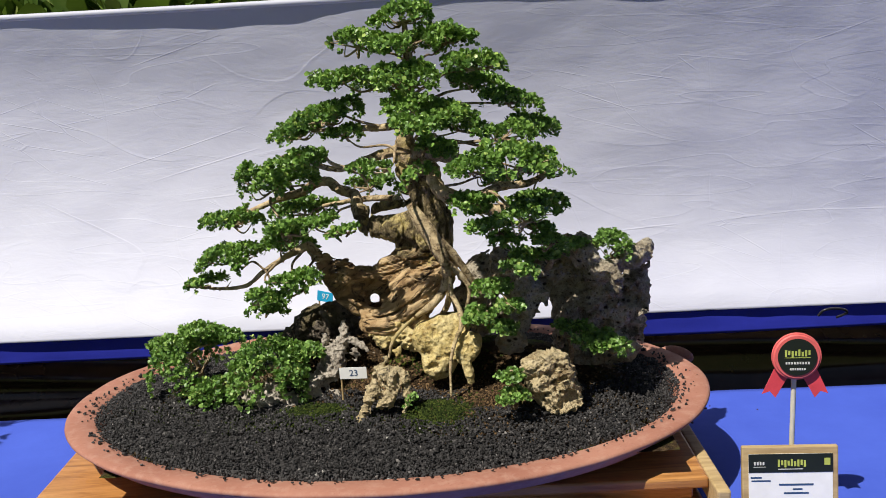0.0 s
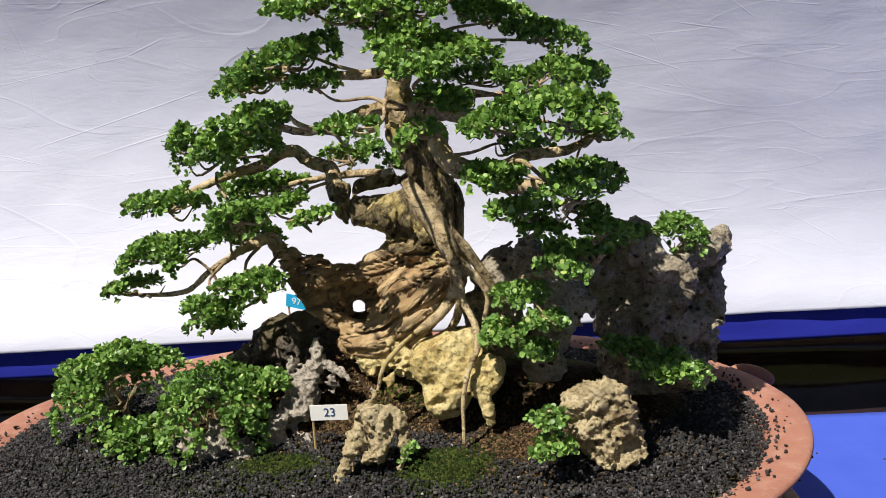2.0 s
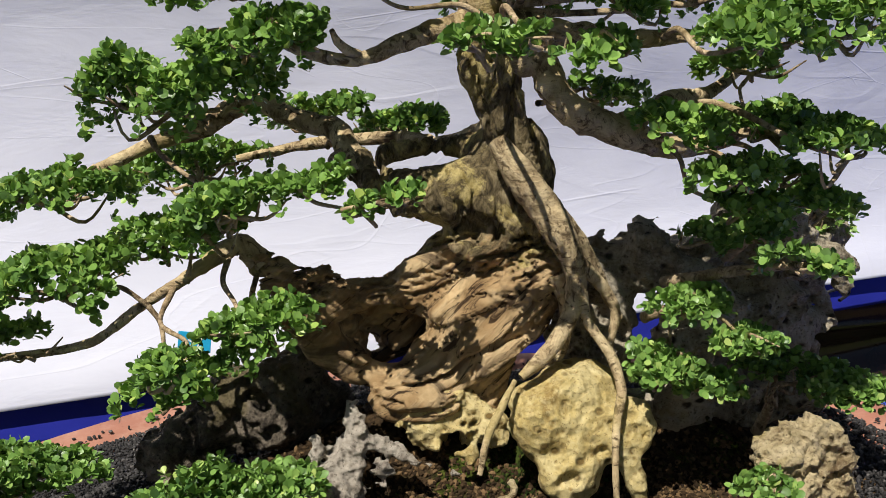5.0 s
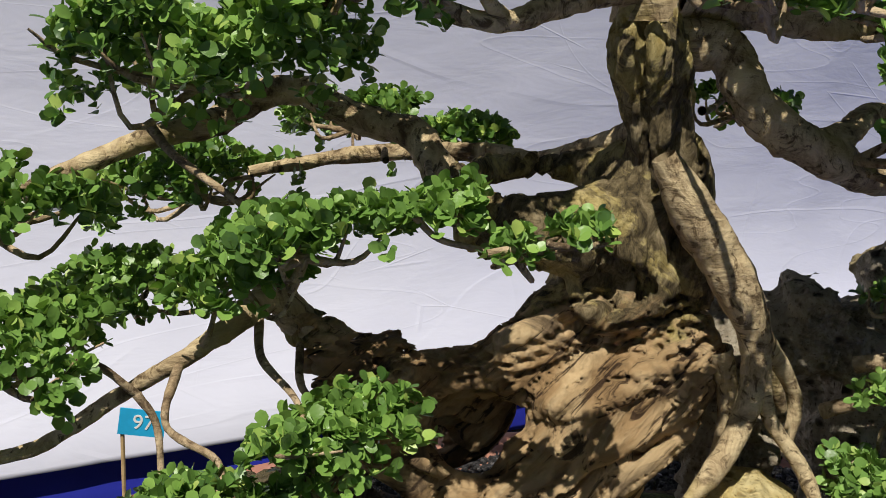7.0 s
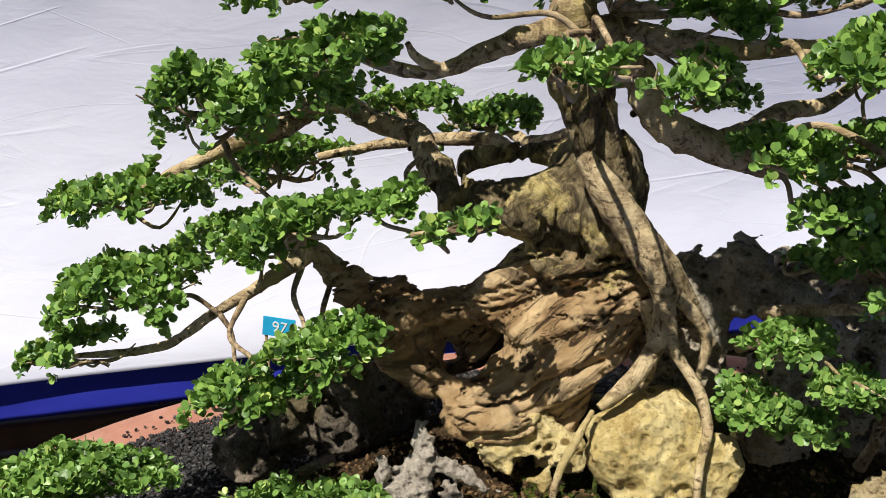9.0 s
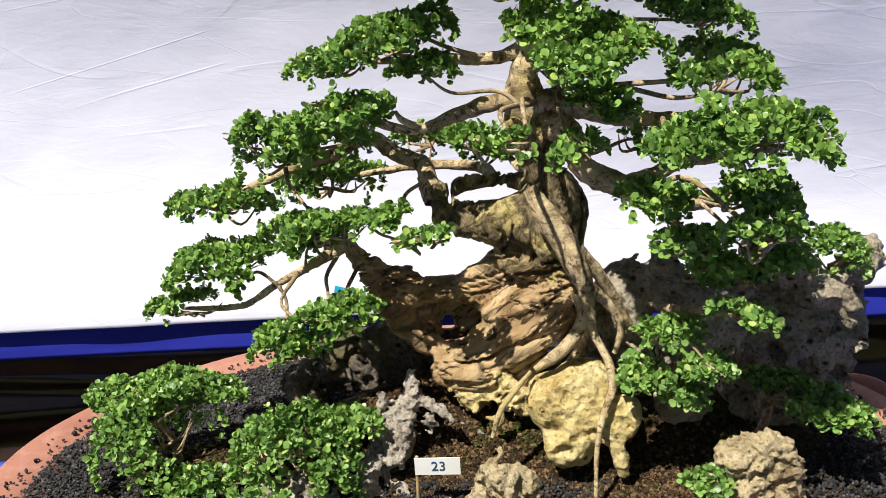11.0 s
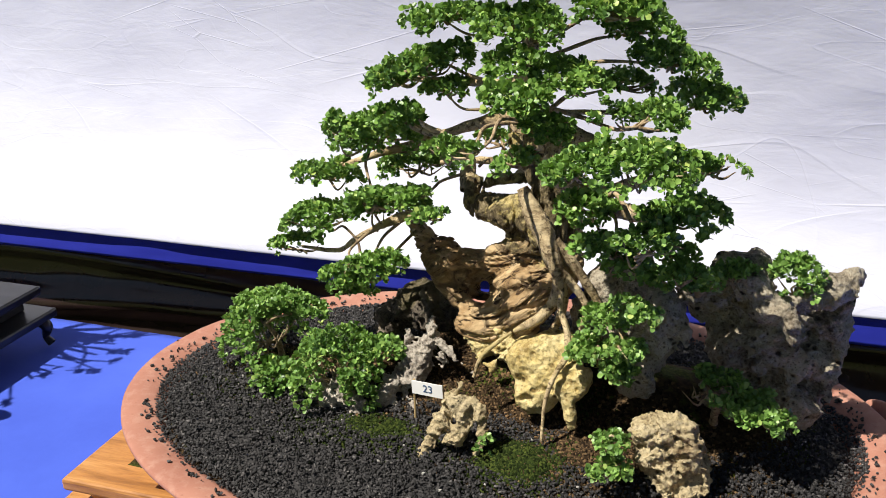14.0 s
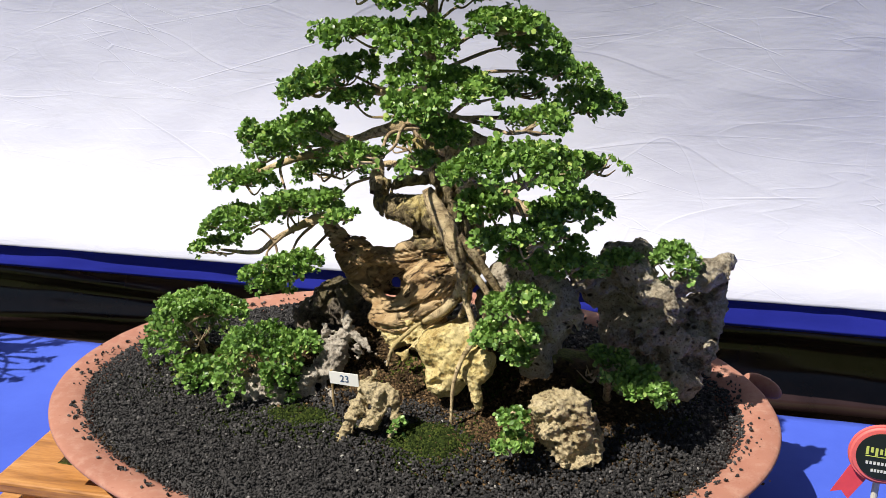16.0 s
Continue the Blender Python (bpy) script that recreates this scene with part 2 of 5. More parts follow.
def banner_cloth():
    k = Mat("white_banner", rough=0.55, spec=0.25)
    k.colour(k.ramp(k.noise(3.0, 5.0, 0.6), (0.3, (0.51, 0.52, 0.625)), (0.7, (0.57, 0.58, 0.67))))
    # sharp creases along the contours of a slanted noise, only in some areas
    co = k.stretch(1.0, 1.0, 3.0)
    line = k.ramp(k.noise(1.7, 0.6, 0.4, co, 0.0), (0.488, (0.0,)), (0.5, (1.0,)), (0.503, (0.0,)))
    line2 = k.ramp(k.noise(2.4, 0.5, 0.4, k.stretch(1.5, 1.0, 1.4), 0.0), (0.493, (0.0,)), (0.5, (1.0,)), (0.502, (0.0,)))
    where = k.ramp(k.noise(2.2, 2.0), (0.45, (0.0,)), (0.62, (1.0,)))
    k.bump(k.mix(1.0, line, where, "MULTIPLY"), 0.16, 0.004)
    k.bump(k.mix(1.0, line2, where, "MULTIPLY"), 0.12, 0.003)
    # short straight folds, where the cloth was folded and pulled
    for scale, turn in ((2.6, 12), (4.6, -20)):
        edge = k.ramp(k.cells(scale, "DISTANCE_TO_EDGE", k.stretch(0.5, 1.0, 3.4, turn)), (0.0, (1.0,)), (0.012, (0.0,)))
        some = k.ramp(k.noise(scale * 0.9, 3.0, 0.6, k.stretch(0.7, 1.0, 1.6, turn)), (0.56, (0.0,)), (0.66, (1.0,)))
        k.bump(k.mix(1.0, edge, some, "MULTIPLY"), 0.22, 0.003)
    k.bump(k.noise(7.0, 4.0, 0.6, co, 0.4), 0.16, 0.012)
    k.bump(k.ramp(k.noise(3.2, 0.8, 0.4, k.stretch(0.7, 1.0, 4.5), 0.1), (0.49, (0.0,)), (0.5, (1.0,)), (0.504, (0.0,))), 0.1, 0.003)
    k.bump(k.noise(900.0, 2.0), 0.1, 0.0005)
    return k.m


WHITE_CLOTH = banner_cloth()
STAND_WOOD = timber("varnished_wood", (0.22, 0.09, 0.025), (0.42, 0.19, 0.055), (0.56, 0.29, 0.1))
PALE_WOOD = timber("pale_wood", (0.3, 0.2, 0.09), (0.46, 0.33, 0.16), (0.56, 0.42, 0.22), 0.55)
BLACK_WOOD = plain("black_lacquer", (0.015, 0.014, 0.016), 0.3)
VINYL = plain("dark_vinyl", (0.03, 0.017, 0.018), 0.16, 0.4, 6.0, 0.6)
RED = plain("red_satin", (0.62, 0.06, 0.075), 0.45)
PINK = plain("red_ring", (0.7, 0.13, 0.12), 0.5)
BLACK = plain("black_print", (0.012, 0.016, 0.01), 0.4)
PAPER = plain("white_paper", (0.78, 0.78, 0.76), 0.6, 0.05)
INK = plain("ink", (0.03, 0.07, 0.16), 0.6)
SILVER = plain("silver_print", (0.6, 0.6, 0.55), 0.5)
LIME = plain("yellow_print", (0.45, 0.5, 0.1), 0.5)
CREAM = plain("cream_stick", (0.6, 0.56, 0.44), 0.6)
CYAN = plain("cyan_card", (0.02, 0.38, 0.68), 0.5)
GRASS = leaf_material("grass_blade", (0.04, 0.08, 0.015), (0.09, 0.16, 0.03), (0.16, 0.24, 0.05), (0.3, 0.32, 0.1))


def turf():
    k = Mat("ground_turf", rough=0.95, spec=0.1)
    c = k.ramp(k.noise(3.0, 8.0, 0.7), (0.3, (0.05, 0.07, 0.02)), (0.6, (0.12, 0.13, 0.05)), (0.8, (0.22, 0.18, 0.1)))
    k.colour(k.mix(k.ramp(k.noise(40.0, 6.0, 0.7), (0.4, (0.0,)), (0.7, (0.6,))), c, (0.06, 0.08, 0.02)))
    k.bump(k.noise(60.0, 6.0, 0.8), 0.8, 0.02)
    return k.m


TURF = turf()


# ---- making meshes ----
def adopt(ob, parent):
    if parent is not None:
        ob.parent = parent
        if parent.parent is None:
            ob.matrix_parent_inverse = Matrix.Translation(-parent.location)
    return ob


def thing(name, at, label, category, group="", kind=""):
    ob = new(name)
    ob.empty_display_size = 0.02
    ob.location = at
    return tagged(ob, label, category, group, kind)


def part(name, bm, material, parent, label="", smooth=False):
    me = bpy.data.meshes.new(name)
    bm.to_mesh(me)
    bm.free()
    for p in me.polygons:
        p.use_smooth = smooth
    me.materials.append(material)
    ob = adopt(new(name, me), parent)
    return tagged(ob, label)


def raw(name, verts, faces, material, parent=None, label="", smooth=True, kind=""):
    """A mesh from arrays: vertices (n, 3) and faces (m, k)."""
    me = bpy.data.meshes.new(name)
    verts, faces = np.asarray(verts, np.float32), np.asarray(faces, np.int32)
    n, k = faces.shape
    me.vertices.add(len(verts))
    me.vertices.foreach_set("co", verts.ravel())
    me.loops.add(n * k)
    me.loops.foreach_set("vertex_index", faces.ravel())
    me.polygons.add(n)
    me.polygons.foreach_set("loop_start", np.arange(0, n * k, k, dtype=np.int32))
    me.polygons.foreach_set("use_smooth", np.full(n, smooth))
    me.update(calc_edges=True)
    me.validate()
    me.materials.append(material)
    ob = adopt(new(name, me), parent)
    return tagged(ob, label, kind=kind)


def box_bm(x0, x1, y0, y1, z0, z1, bevel=0.003, m=None):
    bm = bmesh.new()
    bmesh.ops.create_cube(bm, size=1.0)
    for v in bm.verts:
        v.co = Vector((x0 + (v.co.x + 0.5) * (x1 - x0), y0 + (v.co.y + 0.5) * (y1 - y0), z0 + (v.co.z + 0.5) * (z1 - z0)))
    if bevel:
        bmesh.ops.bevel(bm, geom=bm.edges[:], offset=bevel, segments=2, affect="EDGES", profile=0.5)
    if m is not None:
        bm.transform(m)
    return bm


def hash3(i, j, k, seed):
    h = (i * 374761393 + j * 668265263 + k * 2147483647 + seed * 974634777) & 0xFFFFFFFF
    h = ((h ^ (h >> 13)) * 1274126177) & 0xFFFFFFFF
    return ((h ^ (h >> 16)) & 0xFFFFFF) / float(0xFFFFFF)


def vnoise(p, seed=0):
    """Smooth noise from 0 to 1 at the points p (n, 3)."""
    f = np.floor(p)
    i = f.astype(np.int64)
    u = p - f
    u = u * u * (3 - 2 * u)
    out = 0.0
    for a in (0, 1):
        wa = u[:, 0] if a else 1 - u[:, 0]
        for b in (0, 1):
            wb = u[:, 1] if b else 1 - u[:, 1]
            for c in (0, 1):
                wc = u[:, 2] if c else 1 - u[:, 2]
                out = out + wa * wb * wc * hash3(i[:, 0] + a, i[:, 1] + b, i[:, 2] + c, seed)
    return out


def fbm(p, scale, octaves=4, seed=0, gain=0.5):
    out, amp, tot = 0.0, 1.0, 0.0
    for o in range(octaves):
        out = out + amp * vnoise(p * scale + 17.3 * o, seed + o)
        tot += amp
        amp *= gain
        scale *= 2.03
    return out / tot


def worley(p, scale, seed=0):
    """Distance to the nearest of scattered points, in cells."""
    q = p * scale
    i = np.floor(q).astype(np.int64)
    best = np.full(len(p), 9.0)
    for a in (-1, 0, 1):
        for b in (-1, 0, 1):
            for c in (-1, 0, 1):
                x, y, z = i[:, 0] + a, i[:, 1] + b, i[:, 2] + c
                d = (x + hash3(x, y, z, seed) - q[:, 0]) ** 2 + (y + hash3(x, y, z, seed + 7) - q[:, 1]) ** 2 + (z + hash3(x, y, z, seed + 13) - q[:, 2]) ** 2
                best = np.minimum(best, d)
    return np.sqrt(best)


def spline(points, n):
    """A smooth run of n places through the given ones (tuples of any length)."""
    p = np.array(points, float)
    p = np.vstack((2 * p[0] - p[1], p, 2 * p[-1] - p[-2]))
    out = []
    for t in np.linspace(0, len(p) - 3 - 1e-6, n):
        i = int(t)
        u = t - i
        a, b, c, d = p[i], p[i + 1], p[i + 2], p[i + 3]
        out.append(0.5 * (2 * b + (c - a) * u + (2 * a - 5 * b + 4 * c - d) * u * u + (3 * b - a - 3 * c + d) * u ** 3))
    return np.array(out)


def facet(c, normal):
    """All that lies beyond a plane through c: to shear a flat face off a stone."""
    nn = np.array(normal) / np.linalg.norm(normal)

    def f(p):
        return -((p - np.array(c)) @ nn)
    return f, np.array(c), np.array(c)


def blob(c, r, turn=0.0, tip=0.0):
    """A solid ellipsoid, turned about z and tipped about y (degrees)."""
    rot = np.array(Euler((0, radians(tip), radians(turn))).to_matrix())

    def f(p):
        q = (p - np.array(c)) @ rot
        q = q / np.array(r)
        k0 = np.linalg.norm(q, axis=1)
        k1 = np.linalg.norm(q / np.array(r), axis=1) + 1e-9
        return k0 * (k0 - 1) / k1
    lo, hi = np.array(c) - max(r), np.array(c) + max(r)
    return f, lo, hi


def limb(points, n=0):
    """A solid bough through (x, y, z, radius) places."""
    s = spline(points, n or 3 * len(points))

    def f(p):
        best = np.full(len(p), 9.0)
        for a, b in zip(s[:-1], s[1:]):
            ab = b[:3] - a[:3]
            t = np.clip((p - a[:3]) @ ab / (ab @ ab + 1e-12), 0, 1)
            d = np.linalg.norm(p - a[:3] - t[:, None] * ab, axis=1) - (a[3] + t * (b[3] - a[3]))
            best = np.minimum(best, d)
        return best
    lo = (s[:, :3] - s[:, 3:]).min(0)
    hi = (s[:, :3] + s[:, 3:]).max(0)
    return f, lo, hi


def solid(name, adds, cuts, voxel, blend, relief, material, parent=None, label=""):
    """Fuses the solids of adds, takes away those of cuts, roughens the skin by relief(p), and meshes it."""
    lo = np.min([a[1] for a in adds], axis=0) - 0.02
    hi = np.max([a[2] for a in adds], axis=0) + 0.02
    step = 4
    n = (np.ceil((hi - lo) / voxel / step).astype(int) + 1) * step

    def field(g):
        d = adds[0][0](g)
        for f, _, _ in adds[1:]:
            e = f(g)
            h = np.maximum(blend - np.abs(d - e), 0) / blend
            d = np.minimum(d, e) - h * h * blend * 0.25
        for f, _, _ in cuts:
            e = -f(g)
            h = np.maximum(blend * 0.5 - np.abs(d - e), 0) / (blend * 0.5)
            d = np.maximum(d, e) + h * h * blend * 0.125
        return d

    def lattice(m, size, shift):
        return np.stack(np.meshgrid(*[lo[i] + shift + size * np.arange(m[i]) for i in range(3)], indexing="ij"), -1).reshape(-1, 3)

    # a coarse look first: only the blocks near the skin are worked out finely
    coarse = field(lattice(n // step, step * voxel, 1.5 * voxel)).reshape(n // step)
    coarse = coarse.repeat(step, 0).repeat(step, 1).repeat(step, 2).ravel()
    close = np.abs(coarse) < 0.026 + 3.5 * voxel
    g = lattice(n, voxel, 0.0)
    d = coarse
    d[close] = field(g[close])
    near = close & (np.abs(d) < 0.03)
    d[near] += relief(g[near])
    d = d.reshape(n)
    inside = d < 0
    # one vertex in each cell that the skin crosses, at the mean of its crossings
    total = np.zeros((*(n - 1), 3))
    count = np.zeros(n - 1)
    axes = np.eye(3)
    quads = []
    for ax in range(3):
        a = [slice(None)] * 3
        b = [slice(None)] * 3
        a[ax], b[ax] = slice(0, -1), slice(1, None)
        da, db = d[tuple(a)], d[tuple(b)]
        cross = (da < 0) != (db < 0)
        idx = np.argwhere(cross)
        t = da[cross] / (da[cross] - db[cross])
        pos = idx + t[:, None] * axes[ax]
        o1, o2 = (ax + 1) % 3, (ax + 2) % 3
        ok = (idx[:, o1] > 0) & (idx[:, o2] > 0) & (idx[:, o1] < n[o1] - 1) & (idx[:, o2] < n[o2] - 1)
        idx, pos, flip = idx[ok], pos[ok], (da[cross] < 0)[ok]
        cells = []
        for u, v in ((0, 0), (1, 0), (1, 1), (0, 1)):
            c = idx.copy()
            c[:, o1] -= u
            c[:, o2] -= v
            np.add.at(total, tuple(c.T), pos)
            np.add.at(count, tuple(c.T), 1)
            cells.append(np.ravel_multi_index(tuple(c.T), tuple(n - 1)))
        q = np.stack(cells, 1)
        q[flip] = q[flip][:, ::-1]
        quads.append(q[:, ::-1])
    quads = np.vstack(quads)
    used, inv = np.unique(quads, return_inverse=True)
    flat = total.reshape(-1, 3)[used] / count.reshape(-1)[used][:, None]
    return raw(name, lo + flat * voxel, inv.reshape(quads.shape), material, parent, label)


def sweep(s, sides=8, rough=0.0, seed=0):
    """Vertices and quads of a tube along s (n, 4: place and radius)."""
    n = len(s)
    tang = np.gradient(s[:, :3], axis=0)
    tang /= np.linalg.norm(tang, axis=1)[:, None] + 1e-9
    up = np.array([0.31, 0.2, 0.93])
    e1 = np.cross(tang, up)
    e1 /= np.linalg.norm(e1, axis=1)[:, None] + 1e-9
    e2 = np.cross(tang, e1)
    a = np.linspace(0, 2 * np.pi, sides, endpoint=False)
    v = s[:, None, :3] + s[:, None, 3:] * (np.cos(a)[None, :, None] * e1[:, None] + np.sin(a)[None, :, None] * e2[:, None])
    v = v.reshape(-1, 3)
    if rough:
        k = (fbm(v, 130.0, 3, seed) - 0.5) * 2 * rough + (vnoise(v * 60.0, seed + 5) - 0.5) * rough
        v = v + k[:, None] * np.repeat(s[:, 3], sides)[:, None] * (v - np.repeat(s[:, :3], sides, axis=0)) / (np.repeat(s[:, 3], sides)[:, None] + 1e-9)
    i = np.arange(n - 1)[:, None] * sides
    j = np.arange(sides)[None, :]
    k = (np.arange(sides)[None, :] + 1) % sides
    f = np.stack((i + j, i + k, i + sides + k, i + sides + j), -1).reshape(-1, 4)
    return v, f


# ---- the place ----
def sheet(name, fx, nu, nv, material, label, kind="structure", thick=0.0, parent=None):
    """A sheet of nu by nv quads through fx(u, v), u and v from 0 to 1."""
    u, v = np.meshgrid(np.linspace(0, 1, nu + 1), np.linspace(0, 1, nv + 1), indexing="ij")
    p = fx(u.ravel(), v.ravel())
    i = (np.arange(nu)[:, None] * (nv + 1) + np.arange(nv)[None, :]).ravel()
    f = np.stack((i, i + nv + 1, i + nv + 2, i + 1), 1)
    ob = raw(name, p, f, material, parent, label, True, kind)
    if thick:
        m = ob.modifiers.new("thickness", "SOLIDIFY")
        m.thickness = thick
        m.offset = -1
    return ob


def ground_form(u, v):
    x, y = (u - 0.5) * 2, (v - 0.5) * 2
    x, y = np.sign(x) * np.abs(x) ** 3 * 900, np.sign(y) * np.abs(y) ** 3 * 900
    z = -0.76 + 0.02 * (fbm(np.stack((x, y, 0 * x), 1), 0.7, 3, 3) - 0.5)
    return np.stack((x, y, z), 1)


tagged(sheet("ground", ground_form, 60, 60, TURF, "trodden grass and earth of an outdoor showground"), category="ground")

TABLE_BACK = 1.79


def cloth_form(u, v):
    x = -2.6 + 4.6 * u
    y = 0.72 + (TABLE_BACK + 0.02 - 0.72) * v - 0.018 * x
    p = np.stack((x, y, 0 * x), 1)
    z = 0.003 * (fbm(p, 5.0, 3, 11) - 0.5) + 0.0012 * (fbm(p, 30.0, 2, 12) - 0.5)
    front = np.clip((0.76 - y) / 0.04, 0, 1)
    return np.stack((x, y, z - 0.003 - 0.02 * front), 1)


tagged(sheet("table_cloth", cloth_form, 150, 60, BLUE, "bright blue fabric cloth spread over the display table", "", 0.002), category="tablecloth")
table = thing("display_table", (-0.3, 1.3, -0.76), "long trestle table under a blue cloth", "table")
part("tabletop", box_bm(-2.6, 2.0, 0.74, 1.76, -0.04, -0.012, 0.004), PALE_WOOD, table)
for lx in (-2.5, -0.3, 1.9):
    for ly in (0.8, 1.7):
        part("leg", box_bm(lx - 0.03, lx + 0.03, ly - 0.03, ly + 0.03, -0.755, -0.0405, 0.004), PALE_WOOD, table)


def lip(x, v):
    """How far the cloth's upper part leans out over its foot: with a kink on one side, gently on the other."""
    right = np.clip((x + 0.25) / 0.9, 0, 1)
    v0 = 0.72 - 0.06 * x + 0.03 * np.sin(2.2 * x + 1.2)
    kink = 0.022 * np.log1p(np.exp(np.clip((v - v0) / 0.022, -30, 30)))
    slope = 0.2 * (1 - right) + 0.06 * right
    return 0.755 * slope * kink + right * 0.09 * np.clip(v - 0.15, 0, 1) ** 2


def banner_form(u, v):
    """The cloth hangs upright above and bellies forward at its foot, more so towards the sun's side."""
    x = -2.7 + 5.2 * u
    h = np.clip(0.5 - 0.22 * x, 0.3, 0.75)
    w = np.clip(1 - 0.745 * v / h, 0, 1)
    y = 2.06 + 1.05 * h * (1 / 3 - w ** 3 / 3) - 0.012 * x + 0.05 * np.clip(1 - v / 0.06, 0, 1) ** 2 * 0.3
    z = 0.085 + 0.755 * v - 0.012 * np.sin(np.pi * u) * v
    # the top edge is drawn forward over its line, so that the cloth below it hangs in its own shade
    y = y - lip(x, v)
    p = np.stack((x, y, z), 1)
    big = fbm(p * np.array((0.8, 1, 1.6)), 2.2, 3, 21) - 0.5
    y = y + 0.02 * big + 0.004 * (fbm(p, 9.0, 2, 24) - 0.5)
    return np.stack((x, y, z), 1)


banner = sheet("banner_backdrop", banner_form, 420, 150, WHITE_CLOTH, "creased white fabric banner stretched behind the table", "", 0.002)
tagged(banner, category="backdrop")


def hem_form(u, v):
    x = -2.7 + 5.2 * u
    a = v * 2 * np.pi
    h = np.clip(0.5 - 0.22 * x, 0.3, 0.75)
    return np.stack((x, 2.06 + 1.05 * h / 3 - lip(x, 1.0 + 0 * x) - 0.012 * x + 0.008 * np.cos(a), 0.84 + 0.008 * np.sin(a) - 0.012 * np.sin(np.pi * u)), 1)


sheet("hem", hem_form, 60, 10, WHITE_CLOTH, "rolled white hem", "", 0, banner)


def skirt_form(u, v):
    x = -2.7 + 5.2 * u
    p = np.stack((x, 0 * x, 0 * x + v), 1)
    y = 2.088 - 0.012 * x + 0.006 * (fbm(p * np.array((3.0, 1, 0.6)), 2.0, 3, 31) - 0.5)
    z = 0.026 + 0.056 * v + 0.008 * (1 - v) * (fbm(p, 1.6, 2, 32) - 0.5)
    return np.stack((x, y, z), 1)


tagged(sheet("blue_skirt", skirt_form, 160, 8, DEEP_BLUE, "dark blue fabric strip hanging behind the foot of the banner", "", 0.002), category="fabric")


def vinyl_form(u, v):
    x = -2.7 + 5.2 * u
    p = np.stack((x, 0 * x, 0.75 * v), 1)
    y = 2.215 - 0.012 * x + 0.03 * (fbm(p * np.array((1, 1, 2.5)), 2.5, 3, 41) - 0.5) + 0.006 * (fbm(p * np.array((0.4, 1, 2.5)), 12.0, 2, 43) - 0.5)
    z = -0.755 + 0.8 * v
    roll = 0.035 * np.exp(-((z + 0.15 + 0.03 * np.sin(2.3 * x)) / 0.035) ** 2) + 0.03 * np.exp(-((z + 0.05 - 0.02 * np.sin(3.1 * x)) / 0.02) ** 2)
    return np.stack((x, y - 0.25 * (1 - v) ** 2 - roll, z), 1)


tagged(sheet("vinyl_sheet", vinyl_form, 220, 60, VINYL, "glossy dark brown plastic sheet hanging behind the table", "", 0.002), category="plastic sheet")
wall = sheet("fence_board", lambda u, v: np.stack((-2.7 + 5.2 * u, 2.6 + 0 * u, -0.76 + 1.5 * v), 1), 4, 2, PALE_WOOD, "plain board panel that carries the banner", "", 0.02)
tagged(wall, category="panel")


# ---- tray, stand and gravel ----
TX, TY, TA, TB = -0.123, 1.493, 0.536, 0.372


def oval(r, z, dr=0.0, n=160):
    a = np.linspace(0, 2 * np.pi, n, endpoint=False)
    return np.stack((TX + (TA * r + dr) * np.cos(a), TY + (TB * r + dr) * np.sin(a), np.full(n, z)), 1)


tray = thing("bonsai_tray", (TX, TY, 0.096), "wide oval terracotta tray filled with black gravel", "plant pot")
profile = ((-0.10, 0.108), (-0.062, 0.109), (-0.035, 0.122), (-0.016, 0.138), (-0.004, 0.148), (0.0, 0.1525), (-0.001, 0.156), (-0.005, 0.158), (-0.025, 0.1575), (-0.045, 0.1545), (-0.054, 0.149), (-0.06, 0.135), (-0.075, 0.122), (-0.12, 0.12))
rings = [oval(1.0, z, dr) for dr, z in profile]
n = 160
verts = np.vstack(rings + [[[TX, TY, 0.108]], [[TX, TY, 0.12]]])
faces = []
for k in range(len(rings) - 1):
    for j in range(n):
        faces.append((k * n + j, k * n + (j + 1) % n, (k + 1) * n + (j + 1) % n, (k + 1) * n + j))
last = len(rings) * n
for j in range(0, n, 2):
    faces.append((last, (j + 2) % n, j + 1, j))
    faces.append((last + 1, (len(rings) - 1) * n + j, (len(rings) - 1) * n + j + 1, (len(rings) - 1) * n + (j + 2) % n))
wob = (fbm(verts, 12.0, 3, 51) - 0.5) * 0.004
verts[:, 2] += wob
raw("bowl", verts, faces, CLAY, tray)
lug = bmesh.new()
bmesh.ops.create_uvsphere(lug, u_segments=20, v_segments=12, radius=1.0)
lug.transform(Matrix.Translation((0.4, 1.632, 0.142)) @ Matrix.Rotation(radians(-42), 4, "Z") @ Matrix.Diagonal((0.034, 0.011, 0.016, 1)))
part("lug", lug, CLAY, tray, "moulded clay lug", True)
for fx, fy in ((-0.4, 1.35), (-0.4, 1.63), (0.15, 1.35), (0.15, 1.63)):
    part("foot", box_bm(fx - 0.05, fx + 0.05, fy - 0.025, fy + 0.025, 0.0962, 0.1095, 0.004), CLAY, tray)

